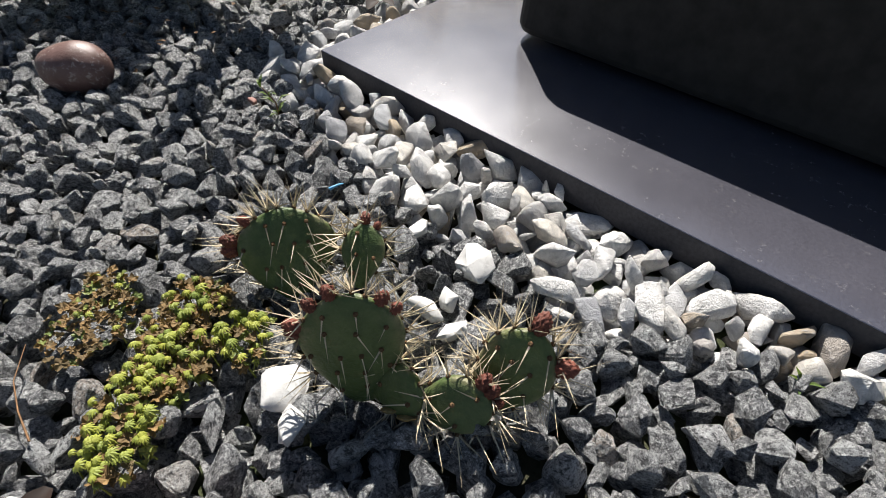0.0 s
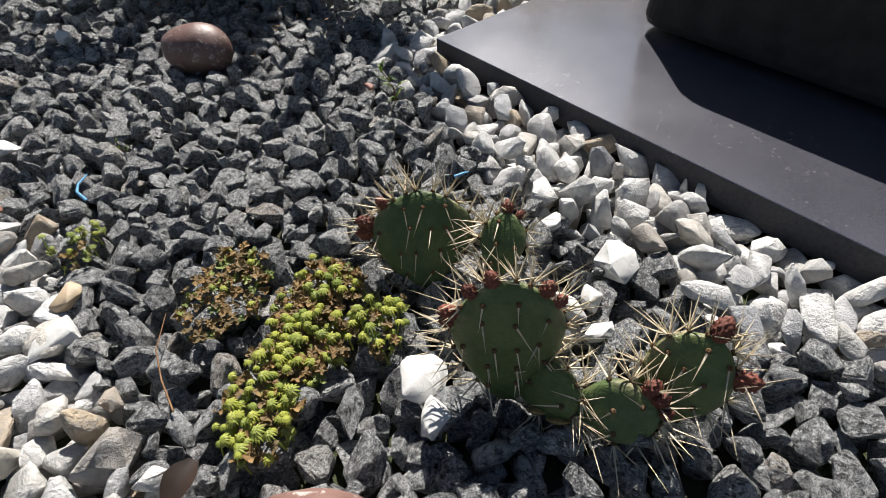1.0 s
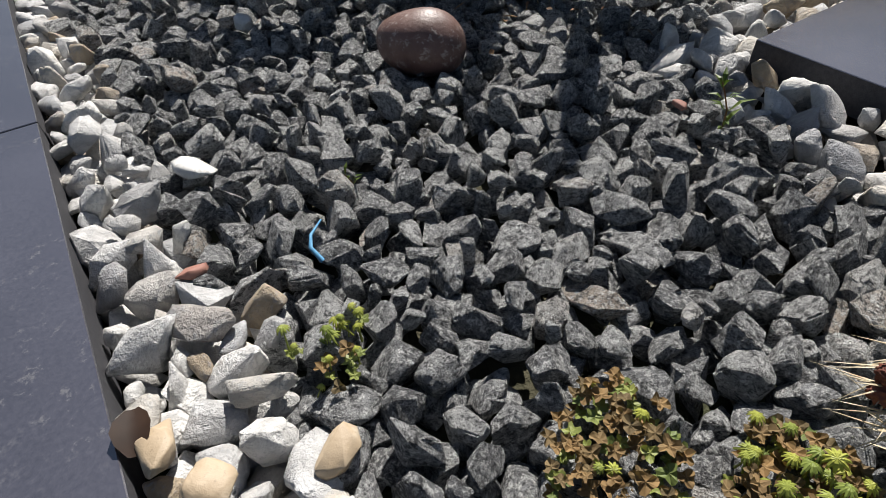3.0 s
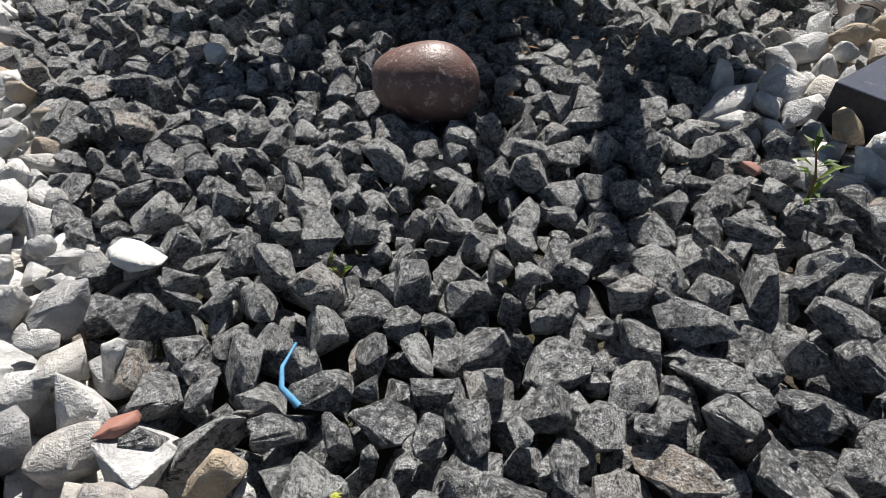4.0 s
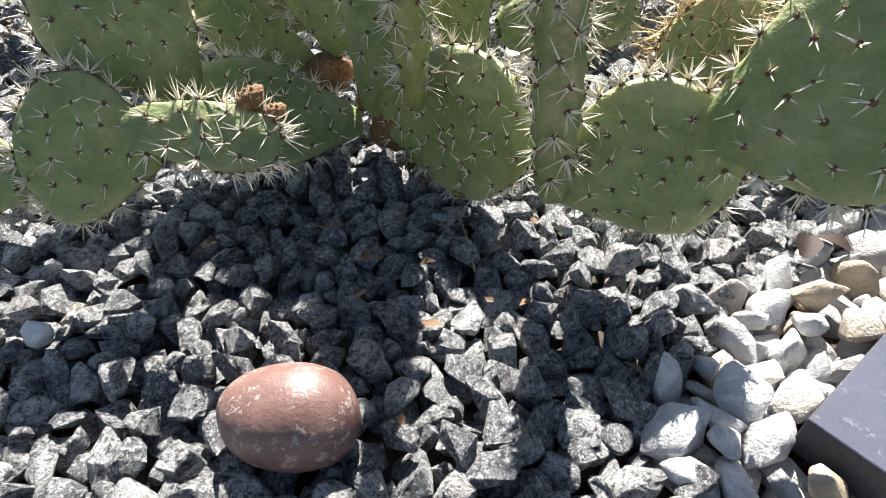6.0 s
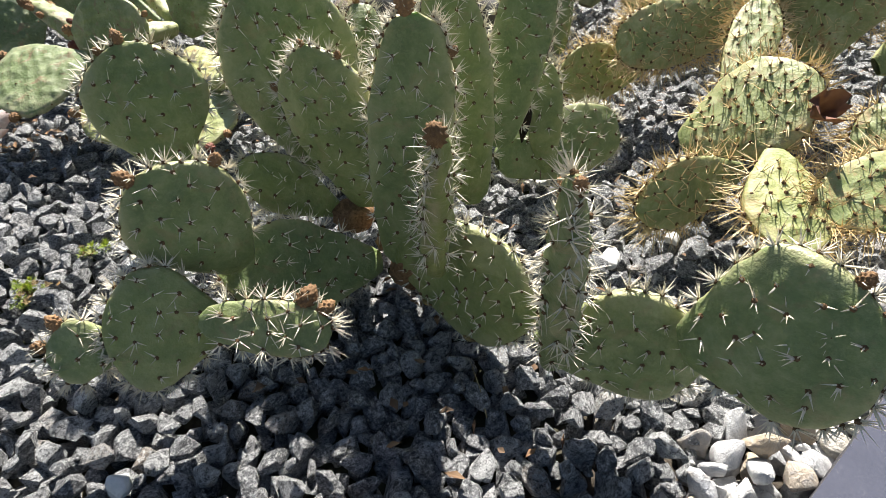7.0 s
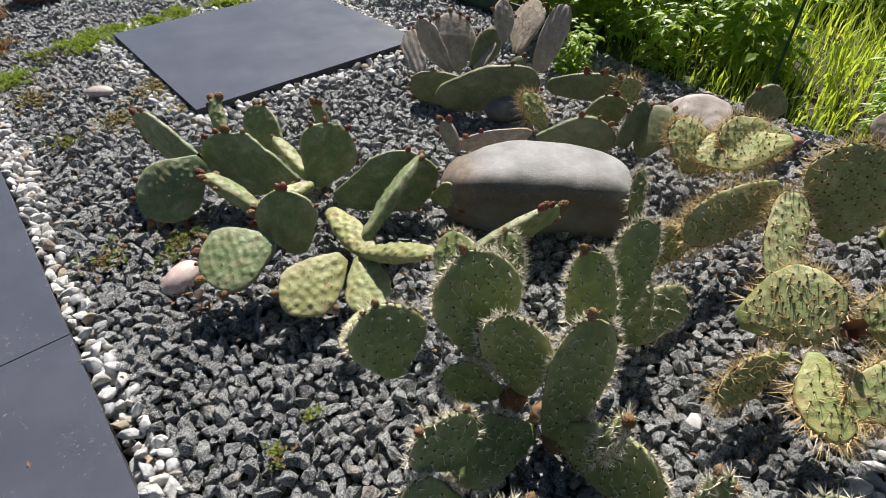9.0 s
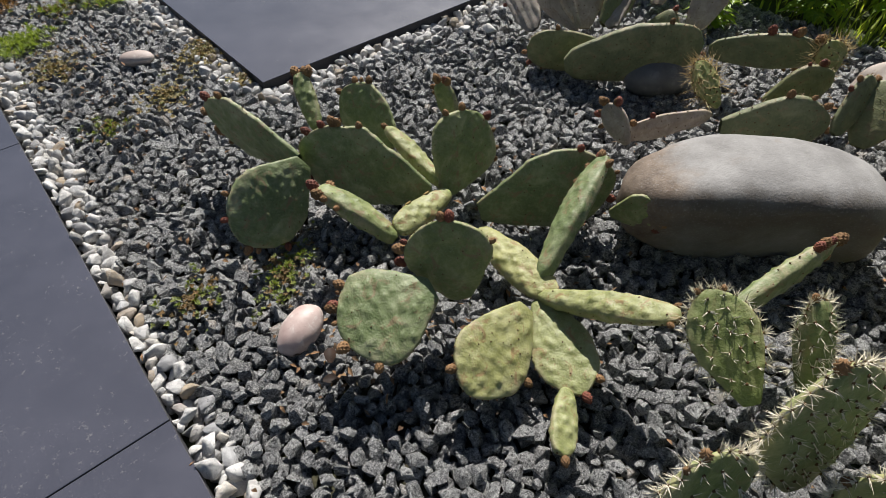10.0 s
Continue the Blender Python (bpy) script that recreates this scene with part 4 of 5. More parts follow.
patch("liverwort_patch", "liverwort patch with yellow-green umbrella caps over brown lobes", "liverwort", [(0.204, 0.452, 0.022, 0.036, 80, 30, 190, 0.92), (0.177, 0.495, 0.020, 0.030, 6, 44, 120, 0.85), (0.163, 0.428, 0.017, 0.030, 84, 24, 60, 0.95), (0.224, 0.430, 0.012, 0.020, 32, 14, 12, 0.9), (0.184, 0.440, 0.014, 0.03, 22, 18, 60, 0.9)], 5, UMBRELLAS)
patch("liverwort_patch", "tiny yellow-green liverwort tuft between dark stones", "liverwort", [(0.131, 0.575, 0.008, 0.014, 12, 10, 6, 0.8), (0.143, 0.587, 0.003, 0.003, 2, 2, 0, 0.8), (0.119, 0.587, 0.003, 0.003, 2, 2, 0, 0.7)], 6, UMBRELLAS)
patch("moss_patch", "straggling olive moss mat beside a pink pebble", "moss", [(0.241, 1.505, 0.034, 0.066, 26, 90, 80, 1.0), (0.137, 1.539, 0.034, 0.050, 12, 50, 60, 1.0)], 7, TUFTS)
OCHRE = m_leaf("ochre_moss_scale", (0.18, 0.145, 0.07), (0.42, 0.36, 0.20), 0.8, 0.1)
LOBES_O = [lobe_mesh("ochre_scale", OCHRE, 50 + k, 0.0062) for k in range(3)]
RUST_TUFTS = [tuft_mesh(60 + k, 0.017, RUST) for k in range(3)]
GREEN_TUFTS = [tuft_mesh(70 + k, 0.019, FRESH) for k in range(3)]
patch("moss_patch", "thin olive moss mat on the far gravel", "moss", [(0.183, 1.971, 0.03, 0.035, 20, 40, 30, 1.0), (0.190, 1.084, 0.022, 0.014, 12, 14, 14, 0.9), (0.238, 1.100, 0.012, 0.010, 6, 6, 6, 0.9), (0.238, 2.499, 0.06, 0.05, 30, 60, 60, 1.3)], 8, TUFTS)
patch("moss_patch", "bright green moss cushion by the path", "moss", [(0.146, 2.379, 0.045, 0.055, 150, 10, 4, 1.0)], 9, GREEN_TUFTS)
patch("moss_patch", "rusty upright moss tufts in the far gravel", "moss", [(0.175, 2.980, 0.06, 0.085, 150, 6, 30, 1.4), (0.150, 2.642, 0.05, 0.06, 110, 6, 30, 1.2)], 10, RUST_TUFTS)
patch("moss_patch", "dry ochre moss scales on the gravel by the slab", "moss", [(0.166, 2.233, 0.045, 0.06, 150, 10, 30, 1.3), (0.398, 2.102, 0.04, 0.075, 260, 6, 30, 1.3), (0.286, 1.997, 0.04, 0.05, 140, 6, 20, 1.2), (0.409, 1.961, 0.02, 0.03, 50, 6, 10, 1.2)], 12, LOBES_O)
patch("moss_patch", "green moss fringe along the far slab", "moss", [(0.357, 2.526, 0.06, 0.08, 200, 14, 6, 1.3), (0.453, 2.561, 0.05, 0.03, 90, 6, 2, 1.1), (0.544, 2.569, 0.04, 0.035, 110, 6, 2, 1.2), (0.628, 2.574, 0.04, 0.035, 110, 6, 2, 1.3), (0.780, 2.570, 0.06, 0.035, 140, 6, 2, 1.4)], 11, GREEN_TUFTS)

WEED = m_leaf("weed_leaf", (0.06, 0.10, 0.02), (0.13, 0.19, 0.04), 0.5, 0.25)


def tube(points, radius, sides=5):
    """A round stalk along the points, thinning to its end."""
    vs, fs = [], []
    n = len(points)
    for i, p in enumerate(points):
        d = (points[min(i + 1, n - 1)] - points[max(i - 1, 0)]).normalized()
        a = d.orthogonal().normalized()
        b = d.cross(a)
        r = radius * (1 - 0.6 * i / (n - 1))
        vs.extend([p + (a * math.cos(2 * math.pi * k / sides) + b * math.sin(2 * math.pi * k / sides)) * r for k in range(sides)])
    for i in range(n - 1):
        for k in range(sides):
            j = (k + 1) % sides
            fs.append((i * sides + k, i * sides + j, (i + 1) * sides + j))
            fs.append((i * sides + k, (i + 1) * sides + j, (i + 1) * sides + k))
    return vs, fs


def tri_mesh(name, vs, fs, material, smooth=False):
    return big_mesh(name, np.array([v[:] for v in vs]), np.array(fs), material, smooth)


def weed(at, height, leaves, size, label, seed):
    gen = random.Random(seed)
    t = thing("weed", at, label, "weed")
    pts = [Vector((0.15 * height * math.sin(k), 0.1 * height * k * 0.3, height * k / 4 - 0.004)) for k in range(5)]
    v, q = tube(pts, 0.0007)
    part("stalk", tri_mesh("stalk", v, q, STALK), t, Matrix.Translation(at))
    vs, fs = [], []
    for k in range(leaves):
        an = k * 2.4 + gen.uniform(-0.3, 0.3)
        out = Vector((math.cos(an), math.sin(an), gen.uniform(0.4, 1.5))).normalized()
        blade(vs, fs, pts[1 + k % 4] * 0.9, out, Vector((-math.sin(an), math.cos(an), 0)), size * gen.uniform(0.7, 1.2), size * 0.09, 0.2)
    part("foliage", tri_mesh("foliage", vs, fs, WEED), t, Matrix.Translation(at))


weed((0.350, 0.591, 0.0), 0.034, 13, 0.014, "small thin green weed seedling beside white pebbles", 1)
weed((0.384, 0.224, 0.0), 0.008, 5, 0.012, "tiny green seedling between white pebbles", 2)
weed((0.180, 0.669, 0.0), 0.010, 6, 0.009, "tiny yellowing seedling among dark stones", 3)

TWINE = m_plain("blue_plastic_twine", (0.10, 0.30, 0.52), (0.16, 0.42, 0.66), 200, 0.5)


def strand(name, pts, radius, material, label, category):
    v, q = tube([Vector(p) for p in pts], radius, 6)
    o = Vector(pts[0])
    return single(name, tri_mesh(name, [a - o for a in v], q, material, True), Matrix.Translation(o), label, category)


strand("twine", [(0.146, 0.623, 0.006), (0.144, 0.629, 0.010), (0.147, 0.635, 0.011), (0.154, 0.640, 0.012)], 0.0012, TWINE, "short piece of blue plastic twine on gravel", "twine")
strand("twine", [(0.320, 0.487, 0.010), (0.325, 0.484, 0.012), (0.330, 0.486, 0.009)], 0.0011, TWINE, "short piece of blue plastic twine behind a cactus", "twine")
strand("twig", [(0.132, 0.446, 0.012), (0.134, 0.462, 0.014), (0.138, 0.478, 0.015), (0.149, 0.494, 0.016)], 0.0005, STALK, "thin bent reddish dry stalk across pebbles", "twig")
strand("twig", [(0.389, 0.776, 0.004), (0.396, 0.790, 0.012), (0.402, 0.807, 0.020)], 0.0004, m_plain("straw", (0.350, 0.271, 0.12), (0.496, 0.387, 0.2), 200), "thin dry straw standing in the gravel", "twig")


def dry_leaf(at, size, turn, label):
    vs, fs = [], []
    for i in range(5):
        for j in range(4):
            u, v = i / 4, j / 3 * 2 - 1
            w = math.sin(math.pi * (0.08 + 0.84 * u)) ** 0.8
            vs.append(Vector((size * (u - 0.5), size * 0.36 * w * v, size * 0.14 * v * v * w + 0.10 * size * math.sin(3 * u))))
    for i in range(4):
        for j in range(3):
            a = i * 4 + j
            fs.extend([(a, a + 4, a + 5), (a, a + 5, a + 1)])
    me = tri_mesh("dry_leaf", vs, fs, DRY, True)
    single("dry_leaf", me, pose(at[0], at[1], at[2] + 0.006, 5, -4, turn), label, "leaf")


DRY = m_leaf("withered_leaf", (0.014, 0.008, 0.006), (0.045, 0.024, 0.016), 0.7, 0.15)
dry_leaf((0.123, 0.417, 0.004), 0.017, 30, "curled dark brown dead leaf on pebbles")
dry_leaf((0.067, 0.584, 0.006), 0.016, 80, "brown dead leaf against the path slab")
dry_leaf((0.524, 0.676, 0.006), 0.018, 20, "crumbled dry leaf beside white pebbles")
dry_leaf((0.536, 0.668, 0.006), 0.015, 100, "crumbled dry leaf beside white pebbles")
dry_leaf((0.218, 1.367, 0.008), 0.018, 60, "curled reddish dead leaf by a pink pebble")
dry_leaf((0.203, 1.343, 0.006), 0.016, 140, "curled reddish dead leaf by a pink pebble")


# ---- wild border behind the bed ----
LEAFY = m_leaf("border_leaf", (0.17, 0.28, 0.045), (0.38, 0.50, 0.10), 0.4, 0.5)
GRASS = m_leaf("grass_blade", (0.26, 0.34, 0.06), (0.48, 0.55, 0.13), 0.5, 0.5)
EDGING = m_plain("dark_green_plastic", (0.008, 0.035, 0.022), (0.014, 0.05, 0.03), 40, 0.5)


def leaf_blade(vs, fs, o, d, side, ln, wd):
    """A pointed leaf with a fold along its midrib and a drooping tip."""
    i = len(vs)
    n = side.cross(d).normalized()
    drop = Vector((0, 0, -1))
    for u, w in ((0.0, 0.05), (0.3, 0.9), (0.6, 0.75), (1.0, 0.0)):
        c = o + d * ln * u + drop * ln * 0.25 * u * u
        vs.extend([c - side * wd * w + n * wd * 0.35 * w, c, c + side * wd * w + n * wd * 0.35 * w])
    for k in range(3):
        a = i + 3 * k
        fs.extend([(a, a + 1, a + 4), (a, a + 4, a + 3), (a + 1, a + 2, a + 5), (a + 1, a + 5, a + 4)])


def leafy_plant(at, height, stems, seed):
    gen = random.Random(seed)
    t = thing("leafy_plant", at, "lush green leafy border plant in the sun", "plant", "plants of the wild border")
    sv, sf, lv, lfs = [], [], [], []
    for _ in range(stems):
        a = gen.uniform(0, 6.283)
        lean = gen.uniform(0.1, 0.55) * height
        root = Vector((gen.uniform(-0.05, 0.05), gen.uniform(-0.05, 0.05), -0.02))
        pts = [root + Vector((math.cos(a) * lean * (k / 5) ** 1.5, math.sin(a) * lean * (k / 5) ** 1.5, height * gen.uniform(0.95, 1.05) * k / 5)) for k in range(6)]
        v, q = tube(pts, 0.0025, 5)
        sf.extend([tuple(x + len(sv) for x in f3) for f3 in q])
        sv.extend(v)
        for k in range(1, 6):
            for s in range(4 if k < 5 else 5):
                an = s * 1.57 + k * 0.9 + gen.uniform(-0.4, 0.4)
                out = Vector((math.cos(an), math.sin(an), gen.uniform(-0.2, 0.25))).normalized()
                stem_end = pts[k] + out * gen.uniform(0.02, 0.06)
                side = out.cross(Vector((0, 0, 1))).normalized()
                for turn in (-0.7, 0.0, 0.7):
                    d = (out * math.cos(turn) + side * math.sin(turn)).normalized()
                    leaf_blade(lv, lfs, stem_end, d, d.cross(Vector((0, 0, 1))).normalized(), gen.uniform(0.024, 0.070), gen.uniform(0.007, 0.016))
    part("stem_tuft", tri_mesh("stem_tuft", sv, sf, LEAFY), t, Matrix.Translation(at))
    part("foliage", tri_mesh("foliage", lv, lfs, LEAFY), t, Matrix.Translation(at))
    return t


spots = random.Random(4)
protos = [leafy_plant((1.46, 1.62, 0), 0.26, 6, 1), leafy_plant((1.55, 1.28, 0), 0.20, 6, 2), leafy_plant((1.62, 1.95, 0), 0.30, 7, 3), leafy_plant((1.44, 2.40, 0), 0.20, 5, 4)]
for i in range(12):
    for j in range(8):
        x, y = 1.22 + 0.18 * j + spots.uniform(-0.07, 0.07), 0.72 + 0.24 * i + spots.uniform(-0.09, 0.09)
        front = 1.33 if y < 1.15 else 1.33 - 0.4 * (y - 1.15) if y < 1.6 else 1.15 + 0.5 * (y - 1.6)
        if x < front + 0.02 or (y < 1.45 and spots.random() < 0.7):
            continue
        s = spots.uniform(0.7, 1.1) * (0.5 if x < front + 0.18 else 0.95)
        c = copy_thing(protos[spots.randrange(4)], pose(x, y, 0, 0, 0, spots.uniform(0, 360)))
        c.scale = (s, s, s)


def grass_mesh():
    gen = np.random.default_rng(12)
    n = 12000
    y = 0.3 + 3.2 * gen.random(n) ** 2.0
    x = np.interp(y, [0.3, 1.15, 1.6, 2.2, 3.5], [1.36, 1.36, 1.24, 1.52, 1.56]) + 1.7 * gen.random(n) ** 1.4
    h = gen.uniform(0.03, 0.13, n) * np.clip((x - 1.22) * 2.6, 0.22, 1) * np.where(y < 1.4, 1.3, 0.75)
    a = gen.uniform(0, 6.283, n)
    w = gen.uniform(0.001, 0.0028, n)
    bend = gen.uniform(0.1, 0.8, n) * h
    o = np.stack([x, y, np.full(n, -0.02)], 1)
    out = np.stack([np.cos(a), np.sin(a), 0 * a], 1)
    sd = np.stack([-np.sin(a), np.cos(a), 0 * a], 1)
    up = np.array([0, 0, 1.0])
    mid = o + out * (bend * 0.3)[:, None] + up * (h * 0.65)[:, None]
    end = o + out * bend[:, None] + up * (h * 0.98)[:, None]
    v = np.stack([o - sd * w[:, None], o + sd * w[:, None], mid - sd * w[:, None], mid + sd * w[:, None], end], 1).reshape(-1, 3)
    t = ((np.arange(n) * 5)[:, None, None] + np.array([[0, 1, 3], [0, 3, 2], [2, 3, 4]])[None]).reshape(-1, 3)
    return big_mesh("grass", v, t, GRASS)


tagged(new("grass", grass_mesh()), "fresh green grass of the wild border", "grass", "", "stuff")
single("edging", box_mesh("edging", (0, 0, -0.05), (0.006, 1.7, 0.05), EDGING, 0.001), Matrix.Translation((1.335, 1.7, 0)), "dark green plastic lawn edging along the bed", "edging", "", "structure")
stake = thing("garden_stake", (1.42, 1.16, 0.0), "thin dark green garden stake", "stake")
part("rod", tri_mesh("rod", *tube([Vector((0, 0, -0.05)), Vector((0.01, 0, 0.3)), Vector((0.02, 0.01, 0.7))], 0.004, 8), EDGING, True), stake, Matrix.Translation((1.42, 1.16, 0)))


def litter_mesh():
    """Crumbs of dead leaves and bud scales fallen round the cacti."""
    gen = random.Random(31)
    vs, fs = [], []
    for x, y, rx, ry, n in ((0.45, 1.36, 0.20, 0.16, 150), (0.22, 1.36, 0.05, 0.06, 40), (0.44, 0.86, 0.12, 0.12, 70), (0.85, 0.85, 0.2, 0.2, 120), (0.95, 1.30, 0.25, 0.15, 120), (0.22, 2.3, 0.14, 0.6, 320)):
        for _ in range(n):
            o = Vector((x + gen.gauss(0, rx * 0.6), y + gen.gauss(0, ry * 0.6), gen.uniform(0.006, 0.012)))
            a = gen.uniform(0, 6.283)
            d = Vector((math.cos(a), math.sin(a), gen.uniform(-0.4, 0.5))).normalized()
            blade(vs, fs, o, d, Vector((-math.sin(a), math.cos(a), gen.uniform(-0.4, 0.4))).normalized(), gen.uniform(0.005, 0.013), gen.uniform(0.001, 0.003), gen.uniform(-0.3, 0.4))
    for _ in range(150):
        o = Vector((0.84 + gen.gauss(0, 0.13), 0.86 + gen.gauss(0, 0.10), gen.uniform(0.008, 0.035)))
        a = gen.uniform(0, 6.283)
        blade(vs, fs, o, Vector((math.cos(a), math.sin(a), gen.uniform(-0.3, 0.6))).normalized(), Vector((-math.sin(a), math.cos(a), 0)), gen.uniform(0.012, 0.03), 0.0006, 0.1)
    return tri_mesh("leaf_litter", vs, fs, m_leaf("leaf_crumb", (0.10, 0.055, 0.035), (0.27, 0.17, 0.10), 0.8, 0.1))


tagged(new("leaf_litter", litter_mesh()), "brown crumbs of dead leaves scattered over the gravel", "litter", "", "stuff")


# ---- gravel: dark crushed stone with white pebbles along the slabs ----
def strip_left(y):
    return float(np.interp(y, [0, 0.3, 0.49, 0.53, 0.57, 0.61, 0.64, 0.72, 0.82, 0.93, 1.1, 1.25, 1.4, 1.55, 1.7, 1.85, 2.1, 4], [0.125, 0.125, 0.113, 0.112, 0.106, 0.114, 0.104, 0.102, 0.103, 0.092, 0.098, 0.098, 0.095, 0.085, 0.096, 0.106, 0.112, 0.105]))


def strip_right(y):
    return float(np.interp(y, [0.1, 0.22, 0.255, 0.285, 0.33, 0.37, 0.40, 0.43, 0.47, 0.49, 0.52, 0.575, 0.60, 0.63], [0.395, 0.388, 0.382, 0.365, 0.348, 0.352, 0.357, 0.348, 0.338, 0.347, 0.356, 0.366, 0.368, 0.385]))


def ground_kind(x, y):
    """What lies at x, y: 'dark', 'white' or nothing."""
    if x < PATH_X + 0.004 or x > BED_X:
        return ""
    if SLAB_X - 0.003 < x < SLAB_X + SIDE and y < SLAB_Y + 0.003:
        return ""
    if FAR_X - 0.003 < x < FAR_X + SIDE and FAR_Y - 0.003 < y < FAR_Y + SIDE:
        return ""
    wob = 0.016 * noise.noise((x * 22, y * 22, 3.0))
    if x < strip_left(y) + wob:
        return "white"
    if y < 0.66 and x > strip_right(y) + wob:
        return "white"
    if SLAB_Y < y < SLAB_Y + 0.05 + wob and x > 0.40:
        return "white"
    if FAR_X - 0.045 + 2 * wob < x < FAR_X + SIDE + 0.04 and FAR_Y - 0.045 + 2 * wob < y < FAR_Y + SIDE + 0.10:
        return "white"
    return "dark"


def broken_stone(gen, points, bevel, pitted, long=1.12):
    """A broken stone: the hull of points thrown on a lumpy ball, its edges nibbled off."""
    p = gen.normal(size=(points, 3))
    p /= np.linalg.norm(p, axis=1)[:, None]
    p *= gen.uniform(0.86, 1.12, (points, 1)) * np.array([long, gen.uniform(0.62, 0.98), gen.uniform(0.50, 0.88)])
    bm = bmesh.new()
    for a in p:
        bm.verts.new(a)
    bmesh.ops.convex_hull(bm, input=bm.verts[:])
    bmesh.ops.dissolve_limit(bm, angle_limit=0.22, verts=bm.verts[:], edges=bm.edges[:])
    if bevel:
        bmesh.ops.bevel(bm, geom=bm.edges[:], offset=bevel, segments=1, affect="EDGES", clamp_overlap=True)
    bmesh.ops.triangulate(bm, faces=bm.faces[:])
    if pitted:
        bmesh.ops.subdivide_edges(bm, edges=bm.edges[:], cuts=1, use_grid_fill=True)
        bmesh.ops.triangulate(bm, faces=bm.faces[:])
        o = Vector(gen.uniform(0, 90, 3))
        for a in bm.verts:
            a.co *= 1 + pitted * noise.noise(a.co * 3.5 + o) + 0.5 * pitted * noise.noise(a.co * 9 + o)
    bm.verts.index_update()
    v = np.array([a.co[:] for a in bm.verts])
    q = np.array([[c.index for c in a.verts] for a in bm.faces])
    bm.free()
    v = v / max(1.0, float(np.abs(v).max()) / 1.25)
    if bevel:
        v = v * (1 + gen.uniform(-0.02, 0.02, (len(v), 1)))
    return v, q


def broken_family(count, bevel, seed, pitted=0.0, long=1.12):
    gen = np.random.default_rng(seed)
    return [broken_stone(gen, int(gen.integers(12, 21)), bevel, pitted, long * gen.uniform(0.92, 1.12)) for _ in range(count)]


DARK3 = broken_family(48, 0.075, 1, 0.085)
DARK2 = broken_family(48, 0, 2)
WHITE3 = broken_family(48, 0.15, 3, 0.05, 1.25)
WHITE2 = broken_family(30, 0.08, 4)


def turns(gen, n, tilt):
    """n random rotations; tilt: how far they may leave their flat side."""
    out = np.empty((n, 3, 3))
    a = gen.uniform(0, 2 * np.pi, n)
    b, c = gen.normal(size=n) * tilt, gen.normal(size=n) * tilt
    for i in range(n):
        out[i] = np.array(Euler((b[i], c[i], a[i])).to_matrix())
    return out


def pack(gen, kind, box, low, high, close, tries):
    """Stones thrown down one by one, large ones first, each where it finds room: x, y, radius."""
    x0, x1, y0, y1 = box
    cell = 2 * high
    n = int((x1 - x0) * (y1 - y0) / (low + high) ** 2 * 4 * tries)
    xs, ys = gen.uniform(x0, x1, n).tolist(), gen.uniform(y0, y1, n).tolist()
    u = np.linspace(0, 1, n)
    rs = (high - (high - low) * u ** 0.6).tolist()
    grid, out = {}, []
    for x, y, r in zip(xs, ys, rs):
        i, j = int(x / cell), int(y / cell)
        if any((x - a) ** 2 + (y - b) ** 2 < (close * (r + c)) ** 2 for p in (i - 1, i, i + 1) for q in (j - 1, j, j + 1) for a, b, c in grid.get((p, q), ())):
            continue
        if ground_kind(x, y) == kind:
            grid.setdefault((i, j), []).append((x, y, r))
            out.append((x, y, r))
    return out


def lay(name, parent, places, family, gen, zs, tilt, material, smooth, single_box=None, limit=300, piece="stone"):
    """Lay stones: those inside single_box as objects of their own, the rest as one mesh."""
    shared = [big_mesh(piece, v * 0.012, q, material, smooth) for v, q in family] if single_box else []
    rot = turns(gen, len(places), tilt)
    vs, fs, base, made = [], [], 0, 0
    for (x, y, s), r in zip(places, rot):
        z = gen.uniform(*zs)
        k = int(gen.integers(len(family)))
        if single_box and made < limit and any(b[0] < x < b[1] and b[2] < y < b[3] for b in single_box):
            m = Matrix(r.tolist()).to_4x4()
            m = Matrix.Translation((x, y, z)) @ m @ Matrix.Diagonal((s / 0.012, s / 0.012, s / 0.012, 1))
            part(piece, shared[k], parent, m)
            made += 1
            continue
        v, q = family[k]
        vs.append((v * s) @ r.T + np.array([x, y, z]))
        fs.append(q + base)
        base += len(v)
    me = big_mesh(name, np.concatenate(vs), np.concatenate(fs), material, smooth)
    part(name, me, parent, None, "", "stuff")
    return made


gravel = tagged(thing("gravel_bed", (0.5, 1.0, 0.0), "dark grey crushed granite gravel covering the bed", "gravel"), kind="stuff")
border = tagged(thing("pebble_border", (0.1, 1.0, 0.0), "white and grey marble pebbles edging the slabs", "pebbles"), kind="stuff")
g1, g2, g3, g4 = (np.random.default_rng(k) for k in (21, 22, 23, 24))
BED = (0.06, 1.33, 0.0, 3.5)
top = pack(g1, "dark", BED, 0.0052, 0.0118, 0.68, 6)
low = pack(g2, "dark", BED, 0.0070, 0.0120, 0.58, 6)
close_by = lambda p: p[0] < 0.48 and 0.24 < p[1] < 0.86
lay("stones", gravel, [p for p in top if close_by(p)], DARK3, g1, (-0.006, 0.005), 0.7, GRAVEL, False, [(0.13, 0.40, 0.36, 0.74)], 300)
lay("stones", gravel, [p for p in top if not close_by(p)], DARK2, g2, (-0.006, 0.005), 0.7, GRAVEL, False)
lay("stones", gravel, low, DARK2, g3, (-0.013, -0.006), 0.8, GRAVEL, False)
wtop = pack(g4, "white", BED, 0.0054, 0.0132, 0.67, 6)
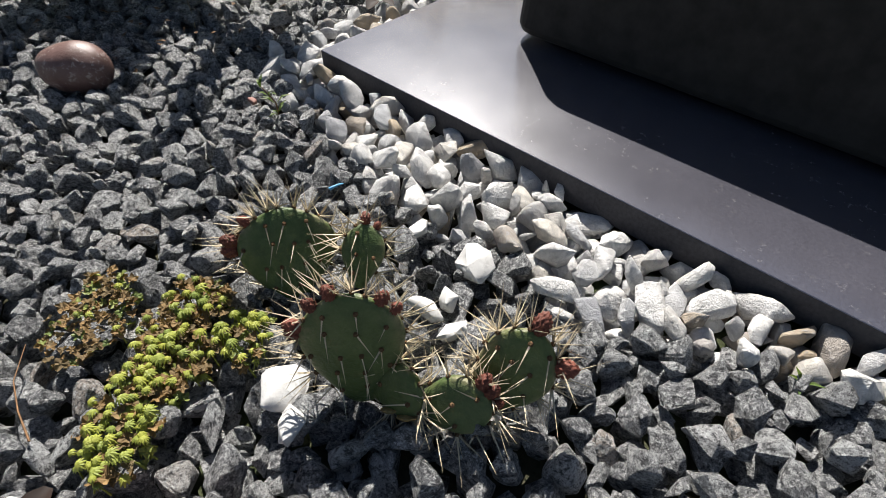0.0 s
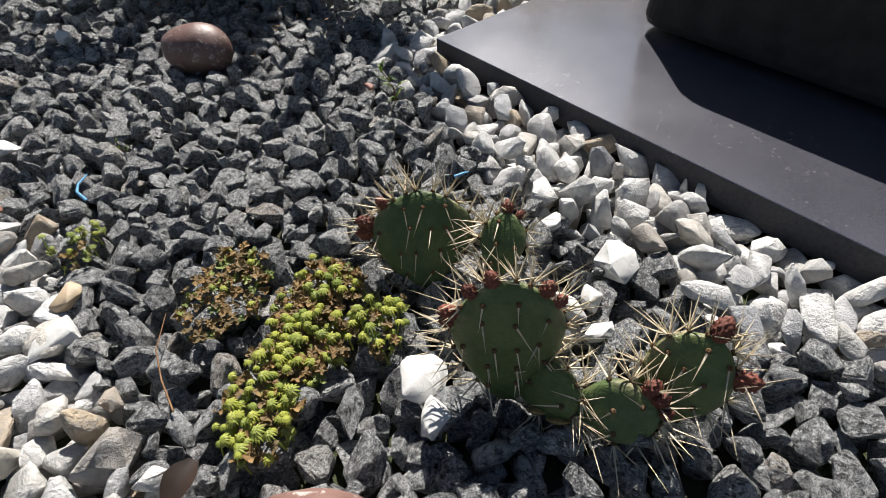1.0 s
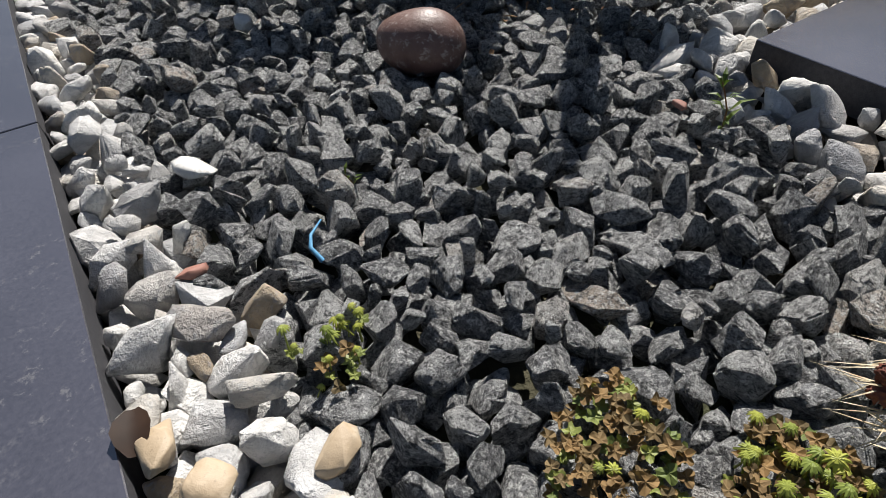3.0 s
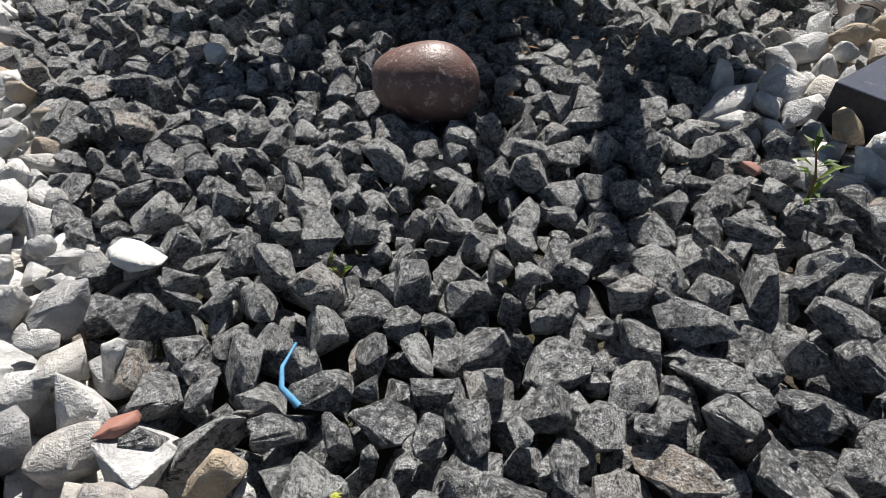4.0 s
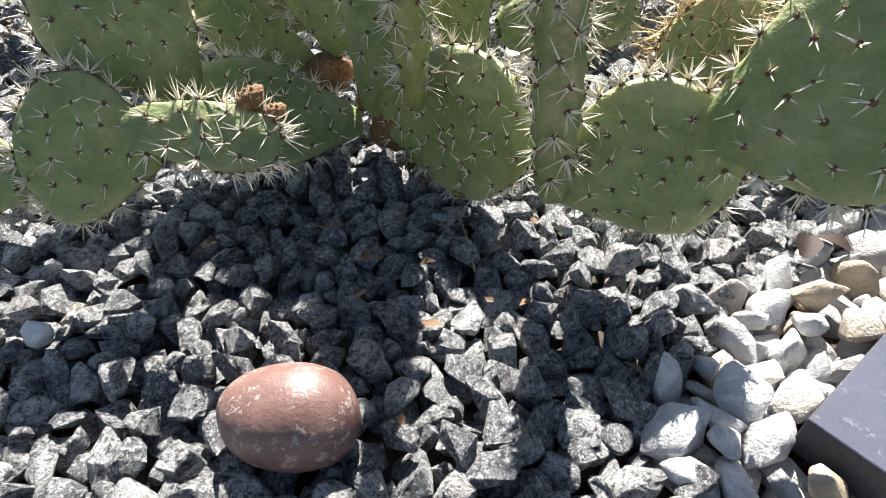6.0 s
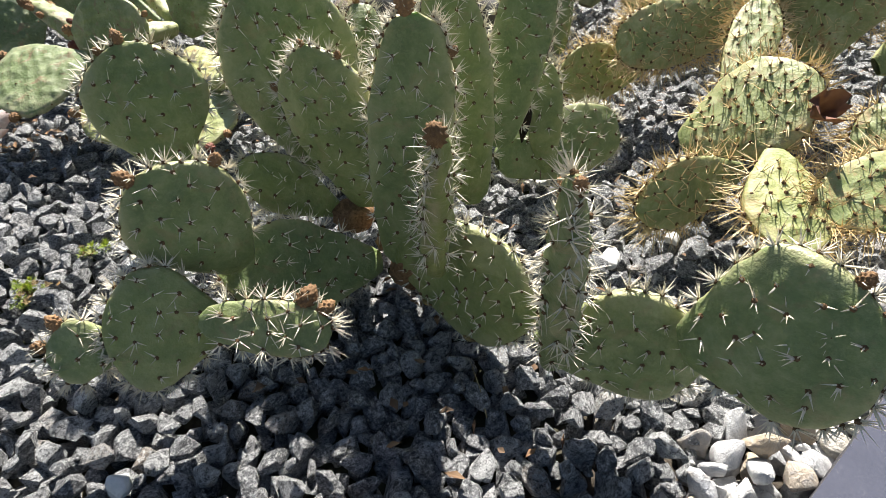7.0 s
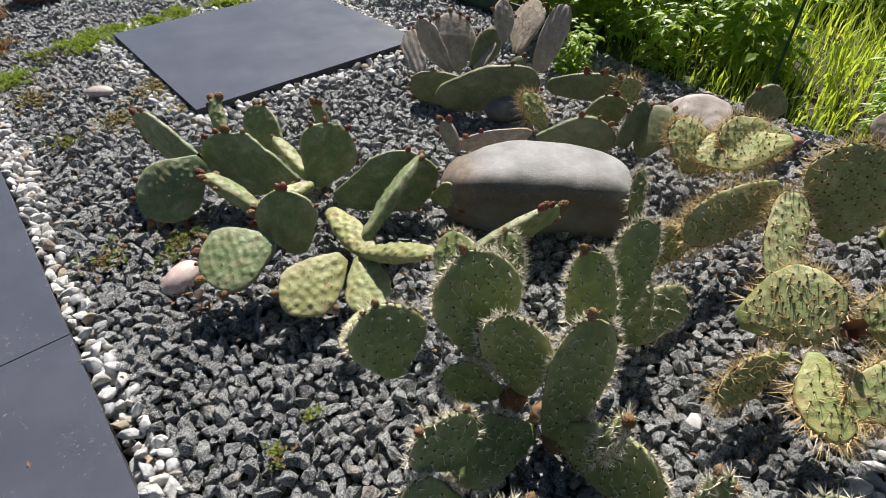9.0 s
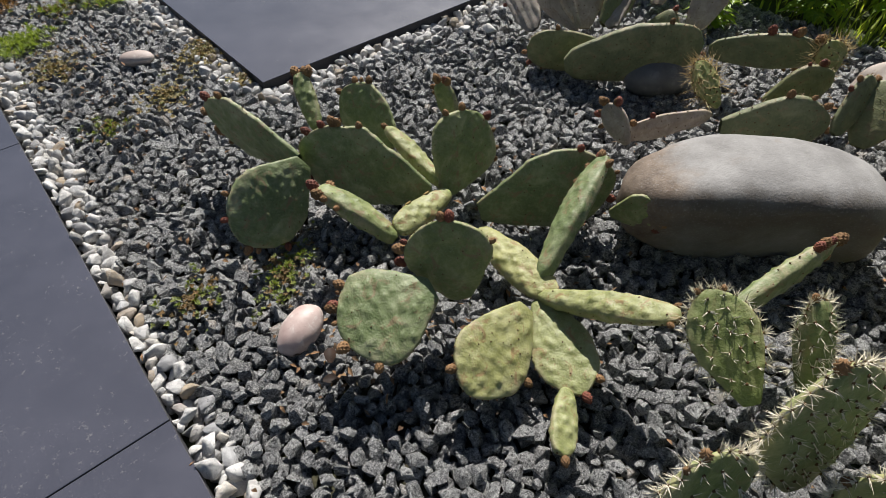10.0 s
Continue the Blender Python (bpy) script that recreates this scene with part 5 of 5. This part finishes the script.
wlow = pack(g3, "white", BED, 0.0080, 0.0125, 0.56, 8)
lay("pebbles", border, [p for p in wtop if p[1] < 1.25], WHITE3, g4, (-0.003, 0.007), 0.6, MARBLE, True, [(0.06, 0.14, 0.30, 0.85), (0.29, 0.43, 0.16, 0.70)], 300, "pebble")
lay("pebbles", border, [p for p in wtop if p[1] >= 1.25], WHITE2, g4, (-0.003, 0.006), 0.6, MARBLE, True)
lay("pebbles", border, wlow, WHITE2, g3, (-0.013, -0.006), 0.5, MARBLE, True)
CLEAN = m_pebble("clean_white_marble", (0.50, 0.49, 0.47), (0.72, 0.71, 0.68), (0.40, 0.39, 0.37), 0.6, 110, 0.6)
# white pebbles strayed onto the dark gravel
for k, (x, y, s) in enumerate(((0.218, 0.394, 0.012), (0.211, 0.376, 0.010), (0.121, 0.718, 0.0115), (0.331, 0.422, 0.008), (0.333, 0.379, 0.012), (0.294, 0.378, 0.009), (0.295, 0.358, 0.009), (0.308, 0.374, 0.008), (0.200, 0.876, 0.009), (0.403, 0.951, 0.006), (0.56, 0.817, 0.010), (0.585, 0.956, 0.010), (0.60, 0.93, 0.009), (0.62, 0.80, 0.008), (0.859, 1.802, 0.017), (0.82, 1.83, 0.013), (0.105, 0.522, 0.014))):
    single("pebble", big_mesh("pebble", WHITE3[k][0] * s, WHITE3[k][1], CLEAN, True), pose(x, y, 0.008, 15, 10, 57 * k), "white marble pebble strayed onto dark gravel", "pebble", "stray white pebbles")
for k, (x, y, s, m, label) in enumerate(((0.100, 0.646, 0.0055, RED, "small red sandstone chip among white pebbles"), (0.072, 0.578, 0.009, TAN, "tan pebble beside the path slab"), (0.080, 0.556, 0.009, TAN, "tan pebble beside the path slab"), (0.116, 0.545, 0.008, TAN, "tan pebble beside the path slab"), (0.347, 0.615, 0.0042, RED, "small orange stone chip on dark gravel"))):
    single("pebble", big_mesh("pebble", WHITE3[20 + k][0] * s, WHITE3[20 + k][1], m, True), pose(x, y, 0.009, 10, 12, 71 * k), label, "pebble")
